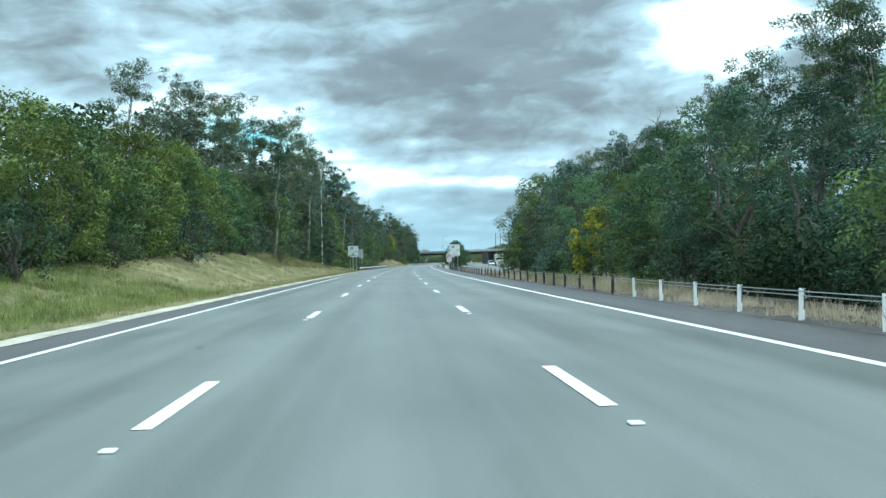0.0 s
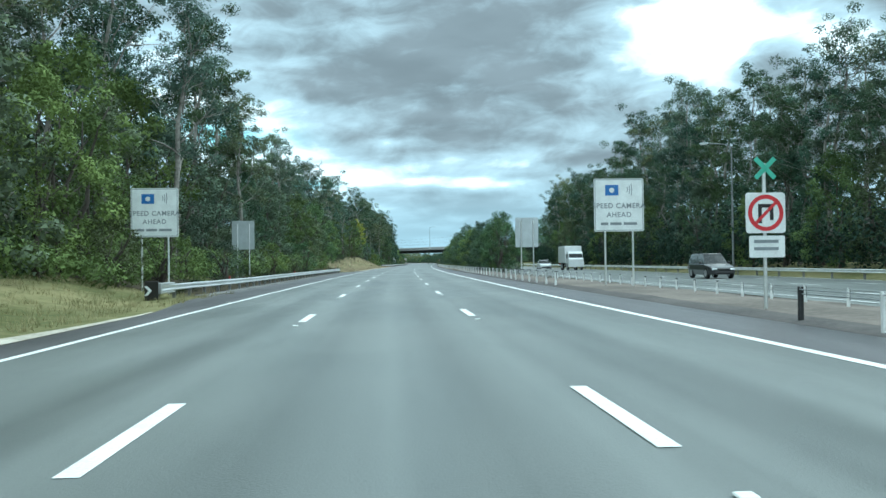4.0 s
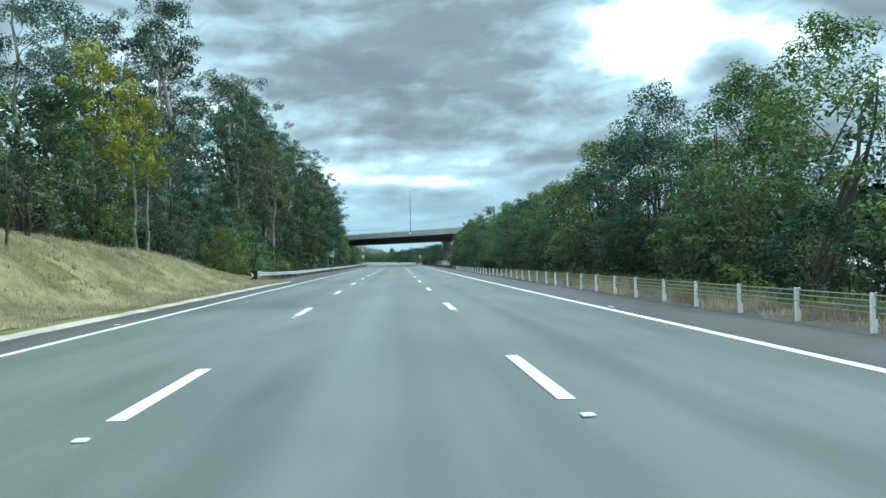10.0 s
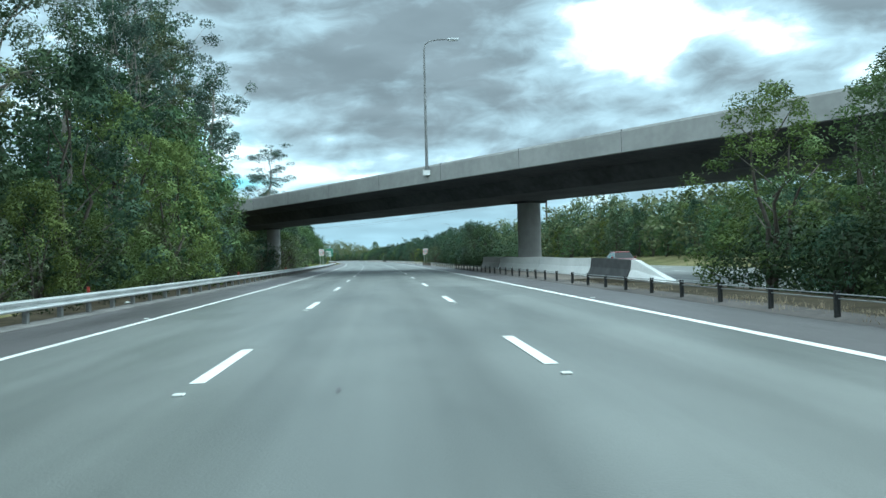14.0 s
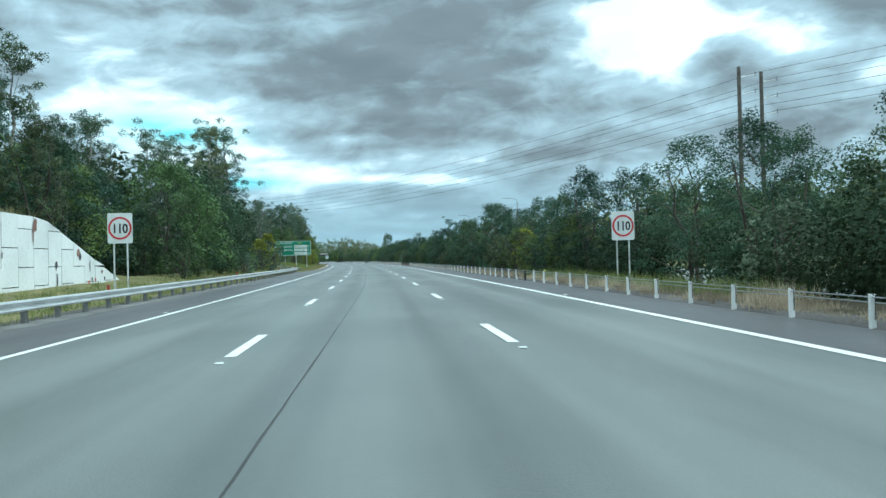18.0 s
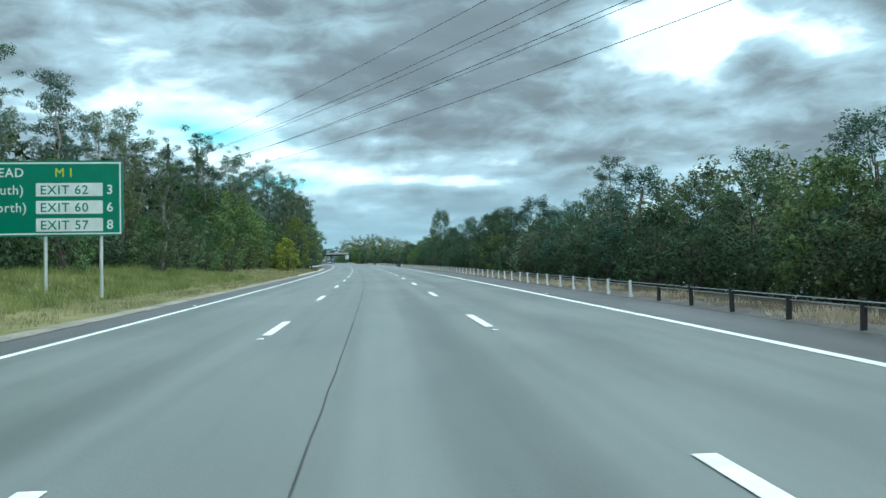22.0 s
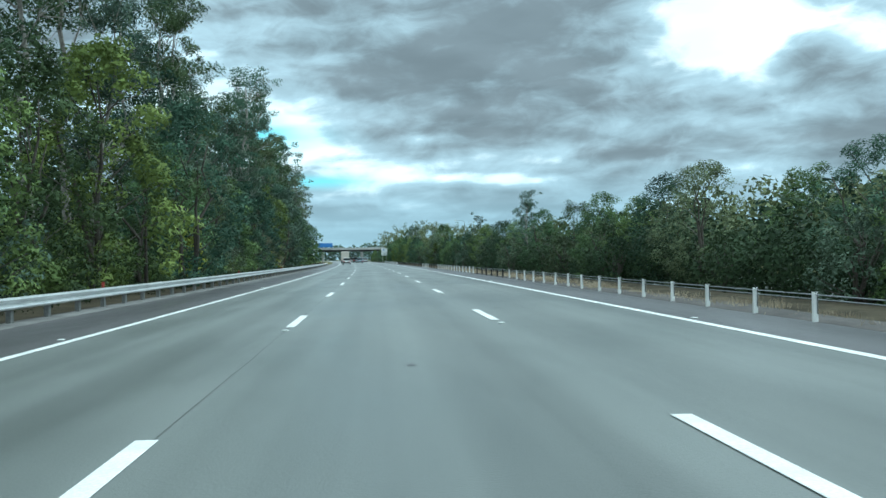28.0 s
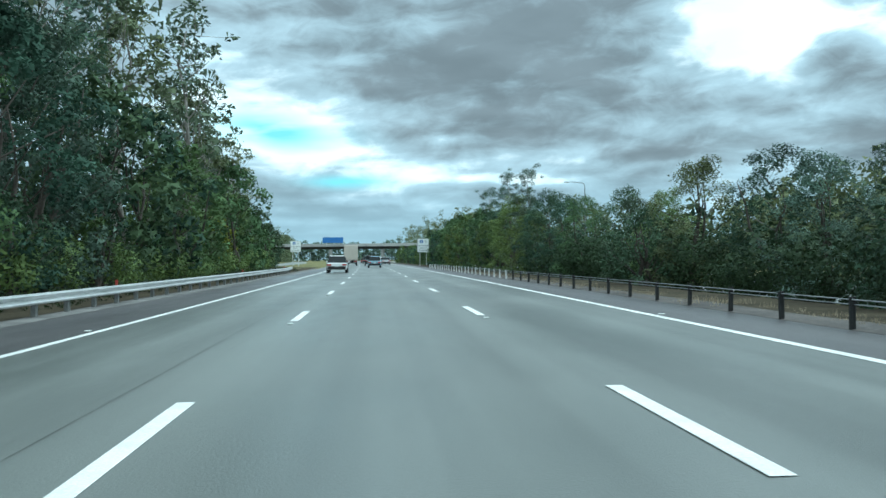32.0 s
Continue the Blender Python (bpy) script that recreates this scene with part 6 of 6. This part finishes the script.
for s, x, pt, st, ln, hh, lab in ((104.0, 20.3, PAINT_BLUE, "hatch", 4.1, 1.5, "bright blue hatchback on the oncoming carriageway"), (115.3, 18.1, PAINT_BLACK, "ute", 5.3, 1.85, "black utility truck with a roof rack on the oncoming carriageway"),
                                  (137, 20.3, PAINT_SILVER, "suv", 4.6, 1.65, "silver sport utility car on the oncoming carriageway"), (250, 22.3, PAINT_WHITE, "sedan", 4.6, 1.45, "white sedan on the oncoming carriageway"), (173, 21.8, PAINT_BLACK, "suv", 4.6, 1.7, "black sport utility car on the oncoming carriageway"),
                                  (340, 25.6, PAINT_WHITE, "suv", 4.7, 1.7, "white sport utility car seen through the median trees"),
                                  (482, 20.5, PAINT_RED, "sedan", 4.6, 1.45, "dark red sedan passing below the bridge"), (618, 24.3, PAINT_WHITE, "suv", 5.0, 1.9, "white van-like car seen through the median trees")):
    car(stand(s, x, -0.235, 180), pt, ln, 1.85, hh, lab, st)
box_truck(stand(232, 23.4, -0.235, 180), PAINT_WHITE, "white box truck on the oncoming carriageway", 7.5, 3.3, 2.3)

# ---------------------------------------------------------------- far overbridge beyond the drive
ob, e, n, m = bridge(1275, -40, 1290, 45, 1268, 11.0, 7.4, 6.3, 5.3, "distant concrete overbridge across the motorway", -40, 130, "overbridge")
inv = m.inverted()
for s, x in ((1284, -11), (1280, 9.5), (1275, 31)):
    bridge_pier(ob, inv, s, x, 0.7, 5.3)
sign = thing("road_sign", stand(1277, -14, 7.4), "blue direction sign fixed above the distant overbridge", "road sign")
panel(8.0, 2.2, SIGN_BLUE, sign, 0, 0.2, -0.1, 0.08)
legs(sign, (1.5, 6.5), -0.6, 2.0, 0.08, 0.06)

DRY_VERGE = leafy("straw_verge_grass", (0.15, 0.15, 0.065), (0.38, 0.345, 0.19), 0.0, 0.0)
# ---------------------------------------------------------------- grasses and litter
def blades(name, count, pick, hgt, width, mat, label, seed, per=9, spread=0.10):
    """Separate grass blades; pick(r) gives s and x of a tuft; hgt is a height or a function of s."""
    r = np.random.default_rng(seed)
    base, high = np.empty((count, 3)), np.empty(count)
    for i in range(count):
        s, x = pick(r)
        base[i] = at(s, x, ground_z(s, x) - 0.02)
        high[i] = (hgt(s) if callable(hgt) else hgt) * r.uniform(0.5, 1.3)
    o = np.repeat(base, per, axis=0)
    h = np.repeat(high, per)
    n = len(o)
    o[:, :2] += r.normal(0, spread, (n, 2))
    a = r.uniform(0, 6.283, n)
    d = np.stack([np.cos(a), np.sin(a), np.zeros(n)], 1) * width
    tip = o + np.stack([r.normal(0, 0.32, n) * h, r.normal(0, 0.32, n) * h, h * r.uniform(0.6, 1.1, n)], 1)
    v = np.stack([o - d, o + d, tip], 1).reshape(-1, 3)
    me = bpy.data.meshes.new(name)
    me.vertices.add(len(v))
    me.vertices.foreach_set("co", v.ravel())
    me.loops.add(n * 3)
    me.loops.foreach_set("vertex_index", np.arange(n * 3))
    me.polygons.add(n)
    me.polygons.foreach_set("loop_start", np.arange(n) * 3)
    me.materials.append(mat)
    me.update(calc_edges=True)
    return tagged(new(name, me), label, "grass", kind="stuff")


def in_runs(runs, x0, x1, gaps=0.0):
    w = np.array([b - a for a, b in runs], float)
    w /= w.sum()

    def pick(r):
        for _ in range(4):
            a, b = runs[r.choice(len(runs), p=w)]
            s, x = r.uniform(a, b), x0 + (x1 - x0) * r.uniform(0, 1)
            if gaps == 0 or noise.noise((s * 0.55, x * 1.4, 7)) + 0.35 * noise.noise((s * 2.1, x * 3.0, 2)) > gaps * r.uniform(-1.0, 0.6):
                break
        return s, x
    return pick


STRAW_S = (0, 30, 56, 66, 200, 230, 340, 352, 440, 500, 545, 568, 600, 640, 700, 730, 770, 800, 870, 900, 925, 1000)
STRAW_H = (0.42, 0.45, 0.35, 0.10, 0.25, 0.36, 0.34, 0.20, 0.18, 0.16, 0.36, 0.36, 0.24, 0.22, 0.30, 0.30, 0.20, 0.14, 0.26, 0.30, 0.20, 0.16)


def straw_h(s):
    return float(np.interp(s, STRAW_S, STRAW_H)) * (0.62 + 0.9 * max(-0.4, noise.noise((s * 0.35, 3, 3))) + 0.5 * max(0.0, noise.noise((s * 1.3, 8, 1))))


blades("dry_grass", 10500, in_runs(((4, 60), (205, 346), (540, 640), (650, 720), (722, 776), (850, 925)), 6.45, 7.6, 0.5), straw_h, 0.010, DRY_GRASS, "dense tufts of tall dry straw-coloured grass under the barrier", 21, 13, 0.08)
blades("dry_grass", 2300, in_runs(((346, 442), (498, 540), (640, 650), (776, 850), (925, 1000)), 6.45, 7.5, 0.8), straw_h, 0.009, DRY_GRASS, "short sparse dry grass under the low barrier", 28, 11, 0.09)
blades("verge_grass", 2600, in_runs(((20, 47), (232, 346), (546, 570)), 7.2, 8.9), 0.42, 0.010, GREEN_GRASS, "long green grass behind the barrier", 29, 11, 0.12)
blades("verge_grass", 8500, in_runs(((-5, 152), (637, 788)), -14.5, -6.7), 0.22, 0.011, DRY_VERGE, "short green and straw-coloured verge grass", 22)
blades("verge_grass", 5000, in_runs(((238, 350),), -14.5, -6.7), 0.24, 0.012, DRY_GRASS, "short dry straw-coloured grass on the bank", 25)
blades("verge_grass", 1800, in_runs(((72, 125),), -14.0, -11.0), 0.5, 0.012, DRY_VERGE, "tall pale grass on the crest of the bank", 27)
blades("verge_grass", 2200, in_runs(((5, 34),), -14.5, -7.5), 0.32, 0.012, GREEN_GRASS, "lush green grass below the round trees", 26)
blades("verge_grass", 6000, in_runs(((640, 715),), -16.0, -9.0), 0.40, 0.010, GREEN_GRASS, "long green verge grass round the exits sign", 23)
blades("verge_grass", 1500, in_runs(((540, 640),), -12.5, -8.0), 0.30, 0.010, GREEN_GRASS, "green weeds behind the guard rail", 24)
blades("verge_grass", 2200, in_runs(((536, 572),), -17.5, -14.0), 0.45, 0.012, DRY_VERGE, "long tan grass on the slope above the wall", 30)
for s, x in ((57, -8.9), (100, 8.6), (262, 8.2), (330, 8.6), (412, 8.4), (440, -8.2), (745, 6.9), (760, 8.1), (536, 8.3), (395, 8.7), (400, 8.2)):
    n = 7
    bm = fresh()
    bmesh.ops.create_icosphere(bm, subdivisions=1, radius=0.11)
    for v in bm.verts:
        v.co = Vector((v.co.x * rng.uniform(0.7, 1.6), v.co.y * rng.uniform(0.7, 1.6), v.co.z * rng.uniform(0.25, 0.6)))
    me = bpy.data.meshes.new("litter")
    bm.to_mesh(me)
    bm.free()
    me.materials.append(SIGN_WHITE)
    o = new("litter", me)
    o.matrix_basis = stand(s, x, ground_z(s, x) + 0.04, rng.uniform(0, 360))
    tagged(o, "crumpled piece of pale litter on the verge", "litter", "litter")
# stone-pitched drain below the exits sign
drain = thing("stone_drain", stand(648, -11.2, 0), "dark rubble-stone drain apron with a pale concrete lip in the grass", "drain")
inv = drain.matrix_basis.inverted()
ROCK = mottled("dark_rubble_stone", (0.055, 0.056, 0.058), (0.19, 0.19, 0.185), 1.5, 14, 0.9, bump=0.6, obj=0.5)
for i in range(16):
    for j in range(7):
        s = 639.5 + 1.08 * i + rng.normal(0, 0.16)
        x = -9.3 - 0.56 * j + rng.normal(0, 0.08) - 0.25 * math.sin(i * 0.45)
        bm = fresh()
        bmesh.ops.create_icosphere(bm, subdivisions=1, radius=0.5)
        for v in bm.verts:
            v.co = Vector((v.co.x * rng.uniform(0.45, 0.66), v.co.y * rng.uniform(0.9, 1.25), v.co.z * rng.uniform(0.25, 0.4)))
        o = part("stone", bm, ROCK, drain)
        o.matrix_basis = inv @ stand(s, x, ground_z(s, x) + 0.08, rng.uniform(-20, 20))
me = sweep("lip", near_steps(639.5, 657, 1.5), lambda s: [(-13.35, ground_z(s, -13.35) - 0.1), (-13.35, ground_z(s, -13.35) + 0.30), (-13.10, ground_z(s, -13.35) + 0.30), (-13.10, ground_z(s, -13.1) - 0.1)], CONCRETE, closed=True)
me.transform(inv)
part("lip", me, CONCRETE, drain, "pale concrete lip of the drain")
# thin saplings on the dry bank
for s, x, h in ((284, -12.6, 3.6), (287, -13.2, 4.6), (291, -12.0, 3.0), (297, -11.6, 3.4), (303, -12.4, 2.6), (310, -12.8, 3.8), (322, -12.2, 3.0)):
    o = thing("sapling", stand(s, x, ground_z(s, x)), "thin bare dark sapling standing on the dry bank", "sapling", "saplings on the bank")
    top = Vector((rng.normal(0, 0.3), rng.normal(0, 0.3), h))
    v, f = tube(bent((0, 0, -0.2), top, 0.08, rng, 5), [0.055, 0.048, 0.04, 0.03, 0.02, 0.01], 6)
    part("trunk", mesh_from("trunk", v, f, BARK_DARK, True), BARK_DARK, o)
    for k in range(4):
        b0 = top * (0.45 + 0.13 * k)
        v, f = tube(bent(b0, b0 + Vector((rng.normal(0, 0.5), rng.normal(0, 0.5), rng.uniform(0.3, 0.9))), 0.05, rng, 3), [0.02, 0.015, 0.01, 0.005], 4)
        part("branch", mesh_from("branch", v, f, BARK_DARK, True), BARK_DARK, o)
# fallen branches on the shoulder
o = thing("fallen_branch", stand(752.5, -6.45, -0.08, 60), "dead dark fallen branch on the gravel edge", "branch")
for _ in range(9):
    a = Vector((rng.uniform(-0.8, 0.8), rng.uniform(-0.25, 0.25), 0.06))
    v, f = tube(bent(a, a + Vector((rng.uniform(-0.9, 0.9), rng.uniform(-0.5, 0.5), rng.uniform(0.05, 0.5))), 0.06, rng, 3), [0.035, 0.028, 0.02, 0.008], 5)
    part("branch", mesh_from("branch", v, f, BARK_DARK), BARK_DARK, o)
